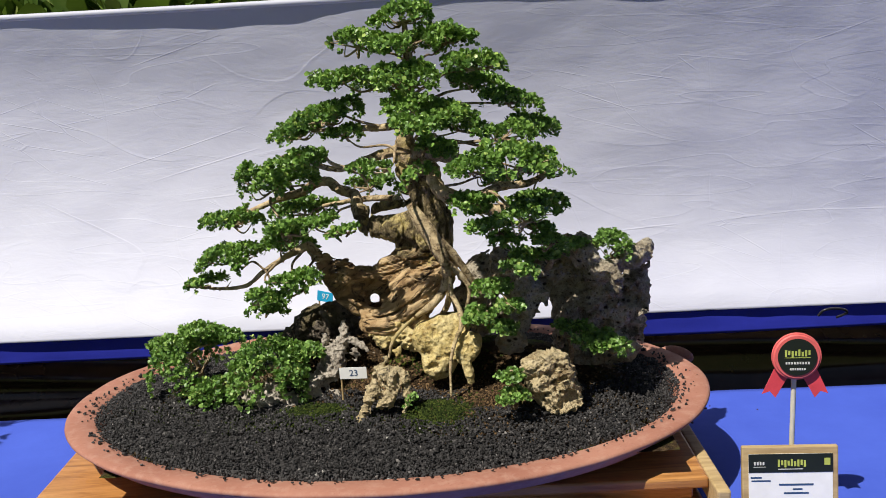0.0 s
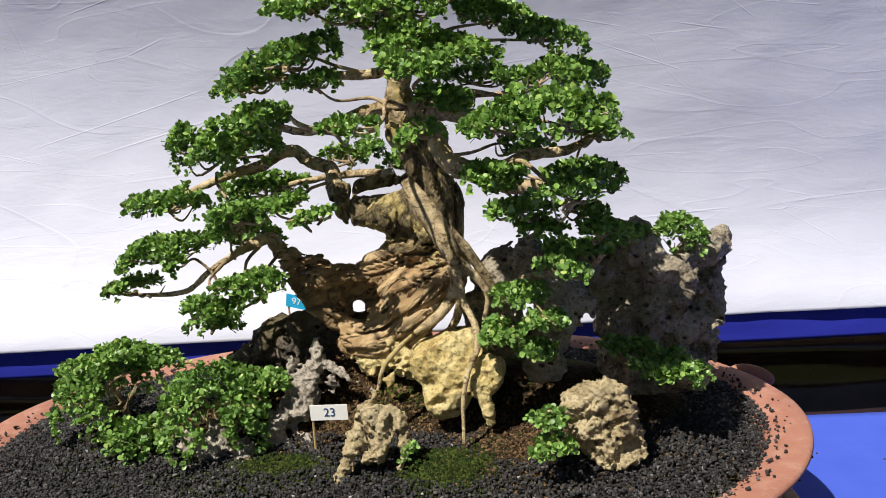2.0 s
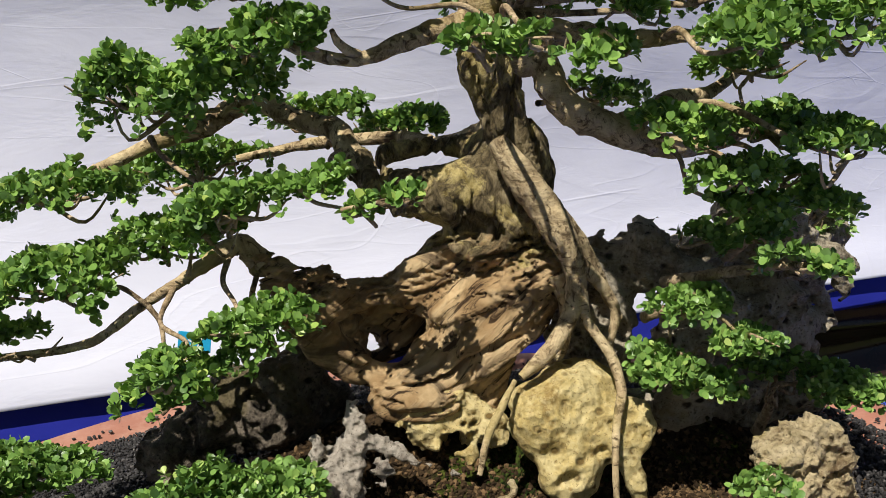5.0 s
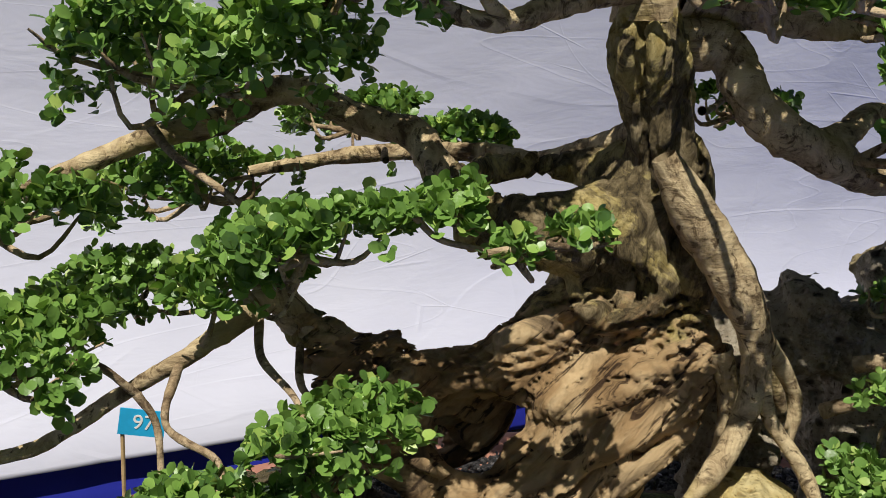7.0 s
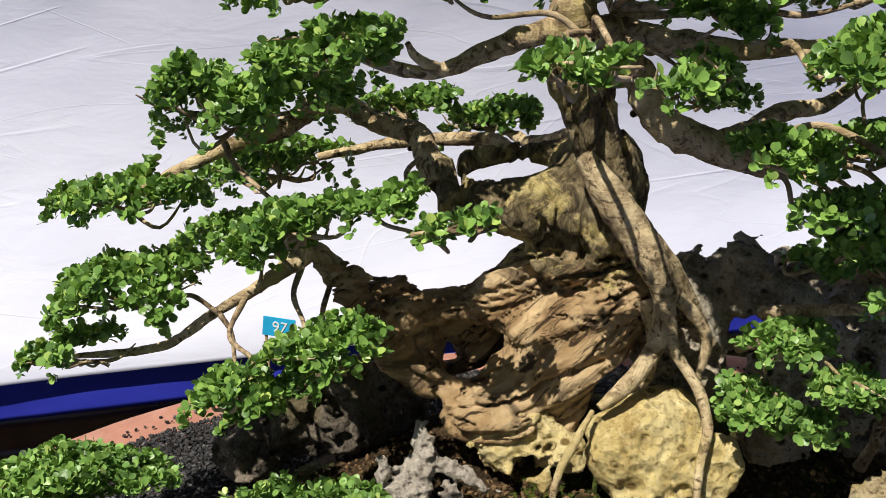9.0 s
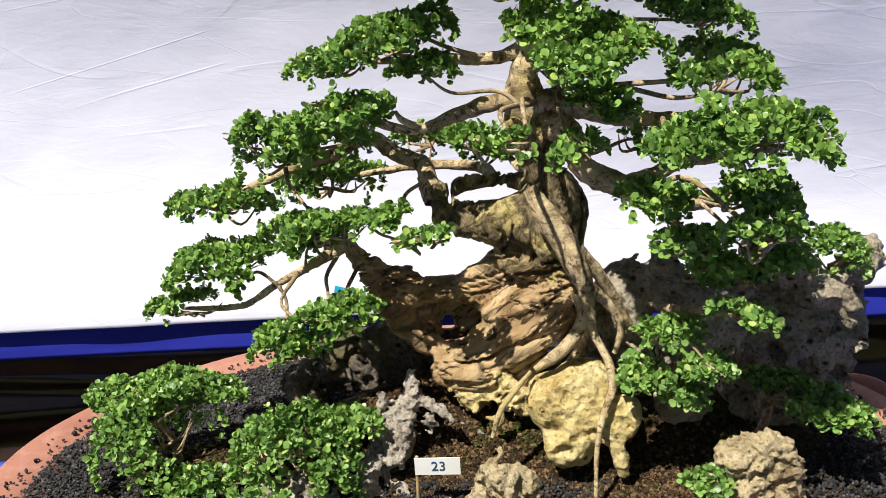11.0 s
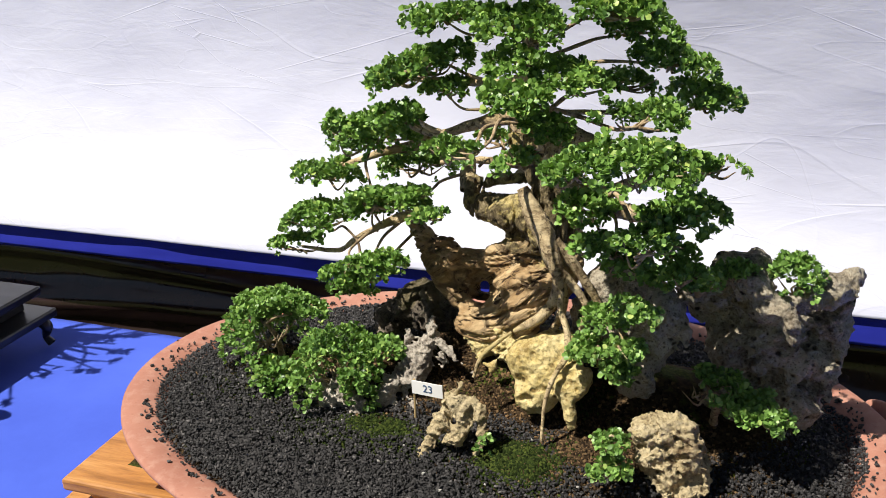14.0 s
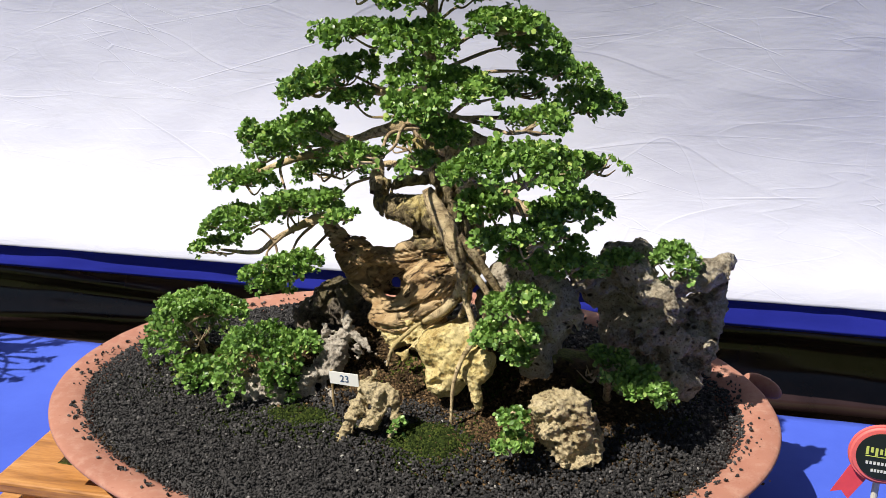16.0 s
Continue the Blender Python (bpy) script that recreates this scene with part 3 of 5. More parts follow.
stand = thing("wooden_stand", (-0.14, 1.49, 0), "low varnished wooden stand under the tray", "plant stand")
part("top", box_bm(-0.645, 0.352, 1.24, 1.74, 0.078, 0.096, 0.004), STAND_WOOD, stand)
part("edge_strip", box_bm(0.3525, 0.372, 1.2, 1.74, 0.055, 0.094, 0.003), PALE_WOOD, stand)
part("apron", box_bm(-0.62, 0.335, 1.262, 1.722, 0.05, 0.0778, 0.004), STAND_WOOD, stand)
part("shelf", box_bm(-0.665, 0.352, 1.2, 1.76, 0.03, 0.0498, 0.006), STAND_WOOD, stand)
for fx in (-0.64, 0.33):
    for fy in (1.235, 1.725):
        leg = bmesh.new()
        bmesh.ops.create_cone(leg, cap_ends=True, segments=20, radius1=0.042, radius2=0.05, depth=0.0306, matrix=Matrix.Translation((fx, fy, 0.0145)))
        bmesh.ops.bevel(leg, geom=leg.edges[:], offset=0.006, segments=2, affect="EDGES")
        part("foot", leg, STAND_WOOD, stand, "", True)


def surface_height(x, y):
    """The gravel's and the mound's height at the plan's places."""
    r2 = ((x - TX) / 0.49) ** 2 + ((y - TY) / 0.325) ** 2
    base = 0.149 + 0.034 * np.clip(1 - r2, 0, 1) ** 0.8
    mound = 0.085 * np.exp(-((x + 0.09) / 0.16) ** 2 - ((y - 1.54) / 0.085) ** 2)
    mound = mound + 0.035 * np.exp(-((x - 0.14) / 0.12) ** 2 - ((y - 1.52) / 0.1) ** 2)
    mound = mound + 0.018 * np.exp(-((x + 0.42) / 0.1) ** 2 - ((y - 1.5) / 0.06) ** 2)
    p = np.stack((x, y, 0 * x), 1)
    return base, mound + 0.006 * (fbm(p, 18.0, 3, 61) - 0.5)


gravel = thing("gravel_bed", (TX, TY, 0.13), "black lava gravel filling the clay tray", "gravel", kind="stuff")


def bed_form(u, v):
    a, r = u * 2 * np.pi, v ** 0.6
    x, y = TX + 0.478 * r * np.cos(a), TY + 0.314 * r * np.sin(a)
    b, _ = surface_height(x, y)
    return np.stack((x, y, b - 0.004 - 0.02 * (v > 0.99)), 1)


sheet("gravel_base", bed_form, 90, 20, LAVA, "", "stuff", 0, gravel)

rng = np.random.default_rng(5)
tmp = bmesh.new()
bmesh.ops.create_icosphere(tmp, subdivisions=1, radius=1.0)
ICO_V = np.array([v.co[:] for v in tmp.verts])
ICO_F = np.array([[v.index for v in f.verts] for f in tmp.faces])
tmp.free()


def grains(name, xy, z, size, material, parent, seed, kind="stuff"):
    """Angular grains at the places xy, z."""
    r = np.random.default_rng(seed)
    m = len(xy)
    sc = size * (0.6 + 0.75 * r.random((m, 1, 1)) ** 1.5) * (0.6 + 0.8 * r.random((m, 1, 3)))
    v = ICO_V[None] * (0.6 + 0.75 * r.random((m, len(ICO_V), 1))) * sc
    an = r.random(m) * 6.283
    c, s = np.cos(an)[:, None], np.sin(an)[:, None]
    v = np.stack((v[..., 0] * c - v[..., 1] * s, v[..., 0] * s + v[..., 1] * c, v[..., 2]), -1)
    v = v + np.concatenate((xy, z[:, None]), 1)[:, None, :]
    f = (ICO_F[None] + (np.arange(m) * len(ICO_V))[:, None, None]).reshape(-1, 3)
    return raw(name, v.reshape(-1, 3), f, material, parent, "", False, kind)


count = 52000
a, r = rng.random(count) * 6.283, np.sqrt(rng.random(count))
edge = 1.0 + 0.035 * (vnoise(np.stack((np.cos(a) * 9, np.sin(a) * 9, 0 * a), 1), 71) - 0.5) + 0.012 * rng.standard_normal(count)
gx, gy = TX + 0.49 * r * edge * np.cos(a), TY + 0.326 * r * edge * np.sin(a)
gb, gm = surface_height(gx, gy)
keep = gm < 0.03
gz = gb + 0.0015 + 0.003 * rng.random(count)
grains("gravel_grains", np.stack((gx, gy), 1)[keep], gz[keep], 0.0019, LAVA, gravel, 6)
a = rng.random(420) * 6.283
k = 1.0 + np.abs(rng.standard_normal(420)) * 0.02
xy = np.stack((TX + 0.492 * k * np.cos(a), TY + 0.33 * k * np.sin(a)), 1)
ok = (((xy[:, 0] - TX) / (TA - 0.006)) ** 2 + ((xy[:, 1] - TY) / (TB - 0.006)) ** 2) < 1
grains("spilled_grains", xy[ok], np.full(ok.sum(), 0.1585), 0.0021, LAVA, gravel, 7)


def mound_form(u, v):
    x, y = -0.53 + 0.84 * u, 1.24 + 0.5 * v
    b, m = surface_height(x, y)
    p = np.stack((x, y, 0 * x), 1)
    patch = np.maximum(0.018 * np.exp(-((x + 0.035) / 0.06) ** 2 - ((y - 1.335) / 0.04) ** 2), 0.012 * np.exp(-((x + 0.23) / 0.08) ** 2 - ((y - 1.36) / 0.03) ** 2))
    patch = np.maximum(patch, 0.014 * np.exp(-((x - 0.05) / 0.08) ** 2 - ((y - 1.37) / 0.04) ** 2))
    z = b + m + patch - 0.008 + 0.006 * (fbm(p, 60.0, 3, 62) - 0.5)
    return np.stack((x, y, z), 1)


tagged(sheet("moss_mound", mound_form, 170, 100, SOIL, "dark peat and moss heaped under the rocks", "", 0), category="soil")


def crumbs(name, x, y, sx, sy, count, size, material, seed, label, lift=0.0):
    """Loose crumbs or tufts scattered over the mound round a place."""
    r = np.random.default_rng(seed)
    px, py = x + sx * r.normal(0, 0.5, count), y + sy * r.normal(0, 0.5, count)
    u, v = (px + 0.53) / 0.84, (py - 1.24) / 0.5
    z = np.maximum(mound_form(u, v)[:, 2], surface_height(px, py)[0] - 0.002)
    ob = grains(name, np.stack((px, py), 1), z + lift + 0.001 * r.random(count), size, material, None, seed)
    return tagged(ob, label, name.replace("_", " "))


crumbs("moss", -0.04, 1.328, 0.055, 0.045, 3600, 0.0021, MOSS, 401, "green moss cushion on the dark soil", 0.001)
crumbs("moss", -0.235, 1.345, 0.12, 0.035, 3000, 0.002, MOSS, 402, "dull green moss along the foot of the rocks", 0.001)
crumbs("moss", -0.43, 1.44, 0.09, 0.05, 2200, 0.002, MOSS, 403, "thin green moss under the clipped shrub")
crumbs("moss", -0.02, 1.465, 0.06, 0.03, 1500, 0.0018, MOSS, 404, "dark moss between the trunk and the yellow rock")
crumbs("peat", 0.03, 1.345, 0.11, 0.07, 4500, 0.002, PEAT, 405, "crumbly brown peat in front of the yellow rock")
crumbs("peat", -0.13, 1.43, 0.13, 0.06, 4000, 0.002, PEAT, 406, "dark crumbly peat between the rocks")
crumbs("peat", 0.12, 1.4, 0.16, 0.08, 3500, 0.002, PEAT, 407, "dark crumbly peat under the large rock")
crumbs("peat", -0.3, 1.48, 0.2, 0.09, 4000, 0.002, PEAT, 408, "dark peat among the low shrubs")

# weeds on the bank behind the banner
weeds = thing("weeds", (0.0, 4.2, -0.76), "rank green weeds and grass on the bank behind the banner", "grass", kind="stuff")
r4 = np.random.default_rng(44)
wp = np.stack((-3.5 + 7.0 * r4.random(5200), 3.6 + 2.2 * r4.random(5200), np.zeros(5200)), 1)
wn4 = np.stack((r4.normal(0, 0.4, 5200), r4.normal(0, 0.4, 5200) - 0.3, np.ones(5200)), 1)
wn4 /= np.linalg.norm(wn4, axis=1)[:, None]
wp[:, 2] = 0.78 + 0.09 * (wp[:, 1] - 3.6) + 0.1 * r4.random(5200)


def bank_form(u, v):
    x, y = -6 + 12 * u, 2.9 + 6 * v
    z = -0.77 + 1.52 * np.clip(v / 0.12, 0, 1) + 0.2 * v + 0.05 * (fbm(np.stack((x, y, 0 * x), 1), 2.0, 3, 46) - 0.5)
    return np.stack((x, y, z), 1)


tagged(sheet("bank", bank_form, 60, 50, TURF, "grassy earth bank behind the banner"), category="bank")


# ---- leaves ----
def leaf_blades(places, normals, size, seed, per=6, spread=0.75):
    """Rosettes of rounded leaves: verts and faces."""
    r = np.random.default_rng(seed)
    m = len(places)
    t = np.cross(normals, np.array([0.3, 0.9, 0.2]))
    t /= np.linalg.norm(t, axis=1)[:, None] + 1e-9
    b = np.cross(normals, t)
    ang = (np.arange(per)[None] * (2 * np.pi / per) + r.random((m, 1)) * 6.283 + r.normal(0, 0.35, (m, per)))
    lean = np.clip(r.normal(spread, 0.33, (m, per)), 0.1, 1.45)
    out = np.cos(ang)[..., None] * t[:, None] + np.sin(ang)[..., None] * b[:, None]
    d = np.sin(lean)[..., None] * out + np.cos(lean)[..., None] * normals[:, None]
    side = np.cross(d, normals[:, None] + 0.01)
    side /= np.linalg.norm(side, axis=2)[..., None] + 1e-9
    roll = r.normal(0, 0.35, (m, per))[..., None]
    up = np.cross(side, d)
    side = np.cos(roll) * side + np.sin(roll) * up
    up = np.cross(side, d)
    ln = size * (0.55 + 0.75 * r.random((m, per, 1)))
    wd = ln * (0.36 + 0.1 * r.random((m, per, 1)))
    base = places[:, None] + d * size * 0.12 + normals[:, None] * (r.random((m, per, 1)) - 0.6) * size * 0.9
    cup = 0.16 * ln
    pts = [base, base + d * ln * 0.55]
    for along, wide, lift in ((0.26, 0.62, 0.5), (0.58, 1.0, 0.45), (0.87, 0.72, 0.1)):
        for sgn in (1, -1):
            pts.append(base + d * ln * along + sgn * side * wd * wide + up * cup * lift)
    pts.append(base + d * ln - up * cup * 0.45)
    v = np.stack(pts, 2).reshape(-1, 3)
    tri = np.array([[0, 2, 1], [2, 4, 1], [4, 6, 1], [6, 8, 1], [8, 7, 1], [7, 5, 1], [5, 3, 1], [3, 0, 1]])
    f = (tri[None] + (np.arange(m * per) * 9)[:, None, None]).reshape(-1, 3)
    return v, f


def pad_points(c, rx, ry, rz, seed, gap, droop, bare):
    """Places and normals of shoots over a flat, lumpy cushion."""
    r = np.random.default_rng(seed)
    m = int(3.2 * rx * ry / gap ** 2)
    a, q = r.random(m) * 6.283, np.sqrt(r.random(m))
    lobes = 0.72 + 0.5 * vnoise(np.stack((np.cos(a) * 1.9 + seed, np.sin(a) * 1.9, 0 * a), 1), seed)
    q = np.minimum(q * lobes, 0.98 + 0.05 * r.random(m))
    x, y = rx * q * np.cos(a), ry * q * np.sin(a)
    lump = fbm(np.stack((x + c[0], y + c[1], 0 * x + seed), 1), 28.0, 2, seed) - 0.5
    hole = vnoise(np.stack((x + c[0], y + c[1], 0 * x + 3.1 * seed), 1) * 27.0, seed + 3)
    dome = np.sqrt(np.clip(1 - q * q, 0, 1))
    z = rz * (dome - 0.45) + lump * rz * 1.8 - np.abs(r.normal(0, 0.5, m)) * rz
    out = np.array((c[0] + 0.05, c[1] - 1.49))
    out = out / (np.linalg.norm(out) + 0.02)
    z = z - droop * (x * out[0] + y * out[1])
    keep = hole > bare
    p = np.stack((c[0] + x, c[1] + y, c[2] + z), 1)[keep]
    nrm = np.stack((x / rx * 0.7, y / ry * 0.7, 0.75 + 0 * x), 1)[keep] + r.normal(0, 0.38, (keep.sum(), 3))
    nrm /= np.linalg.norm(nrm, axis=1)[:, None]
    return p, nrm


def twigs(c, rx, ry, rz, seed, root, count, thick=0.0011):
    """Fine twigs from root that fan out below a cushion of leaves."""
    r = np.random.default_rng(seed)
    vs, fs, at = [], [], 0
    for _ in range(count):
        a, q = r.random() * 6.283, 0.35 + 0.6 * r.random()
        end = np.array((c[0] + rx * q * math.cos(a), c[1] + ry * q * math.sin(a), c[2] - rz * 0.15))
        mid = (np.array(root) * 0.45 + end * 0.55) + r.normal(0, 0.006, 3) + np.array((0, 0, -0.4 * rz))
        s = spline([(*root, thick * 1.9), (*mid, thick * 1.3), (*end, thick * 0.5)], 9)
        v, f = sweep(s, 5, 0.2, seed)
        vs.append(v)
        fs.append(f + at)
        at += len(v)
    return np.vstack(vs), np.vstack(fs)


SERIAL = [100]


def pad(owner, x, y, z, rx, ry=None, rz=None, root=None, gap=0.0047, size=0.0066, material=None, name="foliage_pad", droop=0.16):
    """A cushion of foliage with its twigs, and a bough from root where one is given."""
    SERIAL[0] += 1
    seed = SERIAL[0]
    rx = rx * (0.92 if material is None else 0.85)
    if material is None:
        k = 0.92 if z < 0.57 and x < 0 else 1.0
        x, y = -0.05 + (x + 0.05) * k, 1.49 + (y - 1.49) * 0.96
    ry = ry or rx * 0.85
    rz = rz or rx * 0.3
    p, nr = pad_points((x, y, z), rx, ry, rz, seed, gap, droop, 0.27 if material else 0.25 if rx < 0.035 else 0.32 if z > 0.6 else 0.41)
    v, f = leaf_blades(p, nr, size, seed)
    pd = raw(name, v, f, material or LEAF, owner, "", True, "stuff")
    hub = np.array((x, y, z - rz * 0.9))
    if root is not None:
        r = np.random.default_rng(seed)
        a = np.array(root)
        L = np.linalg.norm(hub - a)
        m1 = a * 0.66 + hub * 0.34 + r.normal(0, 0.06 * L, 3) + (0, 0, 0.05 * L)
        m2 = a * 0.3 + hub * 0.7 + r.normal(0, 0.06 * L, 3)
        th = 0.0013 + 0.012 * min(L, 0.2)
        s = spline([(*a, th), (*m1, th * 0.8), (*m2, th * 0.62), (*hub, th * 0.35)], 26)
        bv, bf = sweep(s, 9, 0.22, seed)
        raw("bough", bv, bf, TWIG, owner)
    tv, tf = twigs((x, y, z), rx, ry, rz, seed, hub, max(5, int(rx * 170)))
    raw("twig_spray", tv, tf, TWIG, pd, "", True, "stuff")
    return pd


def bough(owner, *points, name="branch", rough=0.25, material=None):
    s = spline(points, 12 * len(points))
    v, f = sweep(s, 14, rough, len(points) * 7 + int(abs(points[0][0]) * 1000))
    return raw(name, v, f, material or BARK, owner)


# ---- the tree ----
tree = thing("bonsai_tree", (-0.06, 1.5, 0.27), "old bonsai with a hollow gnarled trunk and clipped green foliage pads", "bonsai tree")


def wood_relief(p):
    # the grain sags round the hollow, climbs past it below the waist and runs upright above
    low = np.clip((0.4 - p[:, 2]) / 0.05, 0, 1)[:, None]
    turn = np.interp(p[:, 0], (-0.2, -0.13, -0.08), (-0.5, 0.0, 0.64))
    x, z = p[:, 0] + 0.13, p[:, 2] - 0.31
    a = x * np.cos(turn) + z * np.sin(turn)
    b = z * np.cos(turn) - x * np.sin(turn)
    q = low * np.stack((0.13 * a, p[:, 1], b), 1) + (1 - low) * p * np.array((1.0, 1.0, 0.25))
    q = q + 0.012 * np.stack((vnoise(p * 25, 3), vnoise(p * 25, 4), vnoise(p * 25, 5)), 1)
    ridges = np.abs(fbm(q, 34.0, 3, 81) - 0.5)
    fine = np.abs(fbm(q, 110.0, 2, 83) - 0.5)
    cleft = np.abs(fbm(q + 0.4, 19.0, 2, 84) - 0.5)
    return 0.008 * (0.5 - fbm(p, 34.0, 3, 82)) + 0.007 * np.exp(-(ridges / 0.024) ** 2) + 0.009 * np.exp(-(cleft / 0.014) ** 2) + 0.0032 * np.exp(-(fine / 0.045) ** 2) - 0.001


solid("trunk", [
    limb([(-0.08, 1.492, 0.27, 0.024), (-0.062, 1.5, 0.31, 0.03), (-0.042, 1.512, 0.35, 0.032), (-0.039, 1.518, 0.387, 0.037), (-0.038, 1.515, 0.416, 0.038), (-0.036, 1.507, 0.444, 0.035), (-0.039, 1.496, 0.468, 0.0245), (-0.049, 1.491, 0.49, 0.0185), (-0.054, 1.49, 0.509, 0.02), (-0.064, 1.488, 0.53, 0.0215), (-0.07, 1.488, 0.552, 0.017), (-0.07, 1.489, 0.572, 0.014)]),
    # the thick stub that turns up into the long bough
    limb([(-0.056, 1.505, 0.432, 0.03), (-0.09, 1.507, 0.43, 0.0245), (-0.118, 1.512, 0.433, 0.02), (-0.142, 1.519, 0.439, 0.0165), (-0.151, 1.528, 0.448, 0.0115), (-0.156, 1.54, 0.462, 0.0102)]),
    # the belly of bare wood, its grain rising to one side
    limb([(-0.088, 1.512, 0.335, 0.022), (-0.068, 1.504, 0.34, 0.027), (-0.04, 1.496, 0.353, 0.033), (-0.022, 1.5, 0.37, 0.028)]),
    limb([(-0.112, 1.505, 0.302, 0.015), (-0.075, 1.494, 0.314, 0.022), (-0.041, 1.486, 0.332, 0.025), (-0.02, 1.487, 0.352, 0.02)]),
    limb([(-0.065, 1.518, 0.392, 0.026), (-0.09, 1.522, 0.371, 0.0205), (-0.114, 1.525, 0.355, 0.0175)]),
    # the ledge round the hollow
    limb([(-0.109, 1.527, 0.35, 0.0165), (-0.149, 1.532, 0.351, 0.0148), (-0.177, 1.533, 0.353, 0.014), (-0.192, 1.531, 0.36, 0.0105)]),
    limb([(-0.19, 1.535, 0.359, 0.011), (-0.187, 1.53, 0.339, 0.0134), (-0.182, 1.529, 0.315, 0.0124), (-0.163, 1.523, 0.295, 0.011)]),
    limb([(-0.186, 1.528, 0.316, 0.0116), (-0.164, 1.519, 0.294, 0.01), (-0.133, 1.507, 0.286, 0.0114), (-0.103, 1.5, 0.289, 0.0136), (-0.075, 1.49, 0.303, 0.0137)]),
    limb([(-0.228, 1.541, 0.378, 0.0105), (-0.217, 1.538, 0.352, 0.0125), (-0.203, 1.534, 0.325, 0.012), (-0.178, 1.526, 0.3, 0.009)]),
    blob((-0.143, 1.556, 0.32), (0.055, 0.022, 0.038)),
    blob((-0.184, 1.535, 0.37), (0.0095, 0.009, 0.01)),
    blob((-0.118, 1.517, 0.37), (0.01, 0.01, 0.0085)),
    limb([(-0.186, 1.535, 0.356, 0.0125), (-0.209, 1.538, 0.369, 0.0112), (-0.232, 1.541, 0.383, 0.0098), (-0.245, 1.548, 0.399, 0.0084)]),
    limb([(-0.042, 1.522, 0.467, 0.0115), (-0.061, 1.545, 0.463, 0.0086), (-0.089, 1.556, 0.463, 0.0074), (-0.124, 1.55, 0.461, 0.0068), (-0.148, 1.535, 0.452, 0.0078)]),
    blob((-0.12, 1.492, 0.276), (0.045, 0.03, 0.02)),
    # folds that follow the grain
    limb([(-0.115, 1.478, 0.288, 0.004), (-0.08, 1.466, 0.297, 0.007), (-0.046, 1.461, 0.32, 0.007), (-0.02, 1.468, 0.35, 0.004)]),
    limb([(-0.105, 1.486, 0.312, 0.005), (-0.07, 1.468, 0.322, 0.007), (-0.042, 1.461, 0.342, 0.006), (-0.016, 1.468, 0.372, 0.004)]),
    limb([(-0.106, 1.492, 0.338, 0.006), (-0.082, 1.478, 0.345, 0.008), (-0.052, 1.464, 0.368, 0.007), (-0.03, 1.472, 0.388, 0.004)]),
    limb([(-0.09, 1.5, 0.4, 0.006), (-0.082, 1.488, 0.389, 0.007), (-0.06, 1.48, 0.388, 0.006), (-0.05, 1.477, 0.408, 0.006), (-0.062, 1.482, 0.424, 0.005)]),
    limb([(-0.04, 1.478, 0.44, 0.006), (-0.028, 1.472, 0.415, 0.007), (-0.022, 1.472, 0.385, 0.006)]),
], [
    limb([(-0.128, 1.47, 0.327, 0.011), (-0.137, 1.53, 0.309, 0.009), (-0.148, 1.61, 0.283, 0.0095)]),
    blob((-0.14, 1.515, 0.321), (0.024, 0.033, 0.0235)),
    blob((-0.072, 1.482, 0.407), (0.009, 0.012, 0.0095)),
    blob((-0.092, 1.5, 0.381), (0.009, 0.012, 0.006)),
    limb([(-0.11, 1.497, 0.364, 0.006), (-0.075, 1.474, 0.372, 0.006), (-0.045, 1.464, 0.382, 0.006), (-0.025, 1.466, 0.4, 0.005)]),
    limb([(-0.05, 1.468, 0.43, 0.005), (-0.044, 1.466, 0.41, 0.006), (-0.044, 1.466, 0.392, 0.004)]),
    blob((-0.181, 1.505, 0.333), (0.009, 0.011, 0.009)),
    blob((-0.163, 1.51, 0.355), (0.009, 0.009, 0.006)),
    limb([(-0.09, 1.47, 0.268, 0.01), (-0.045, 1.452, 0.298, 0.011), (-0.005, 1.448, 0.328, 0.012)]),
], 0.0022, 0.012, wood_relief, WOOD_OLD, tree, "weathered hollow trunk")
bough(tree, (-0.068, 1.488, 0.545, 0.0175), (-0.068, 1.489, 0.585, 0.0145), (-0.062, 1.49, 0.635, 0.0115), (-0.058, 1.494, 0.7, 0.008), (-0.06, 1.5, 0.765, 0.003), name="leader")
# roots that run down the trunk's flank
bough(tree, (-0.066, 1.468, 0.478, 0.007), (-0.05, 1.46, 0.45, 0.0125), (-0.035, 1.453, 0.427, 0.0128), (-0.024, 1.444, 0.405, 0.0118), (-0.014, 1.44, 0.378, 0.0082), (-0.017, 1.437, 0.35, 0.007), (-0.03, 1.434, 0.328, 0.0066), (-0.05, 1.43, 0.312, 0.006), (-0.066, 1.428, 0.303, 0.0034), name="root", rough=0.15)
bough(tree, (-0.018, 1.44, 0.398, 0.008), (-0.01, 1.436, 0.363, 0.0048), (-0.008, 1.43, 0.339, 0.0042), (0.004, 1.415, 0.314, 0.0042), (0.005, 1.4, 0.29, 0.0038), (-0.005, 1.39, 0.272, 0.0032), (-0.014, 1.376, 0.24, 0.0026), (-0.016, 1.366, 0.19, 0.0018), name="root", rough=0.15)
bough(tree, (-0.016, 1.44, 0.388, 0.0065), (0.008, 1.44, 0.364, 0.005), (0.022, 1.438, 0.34, 0.0042), (0.016, 1.436, 0.312, 0.0028), name="root", rough=0.15)
bough(tree, (-0.024, 1.452, 0.418, 0.0095), (0.0, 1.455, 0.392, 0.0065), (0.026, 1.46, 0.35, 0.005), (0.04, 1.46, 0.325, 0.0031), name="root", rough=0.15)
bough(tree, (-0.018, 1.462, 0.37, 0.008), (-0.01, 1.458, 0.34, 0.006), (-0.016, 1.455, 0.31, 0.005), (-0.03, 1.455, 0.29, 0.003), name="root", rough=0.15)
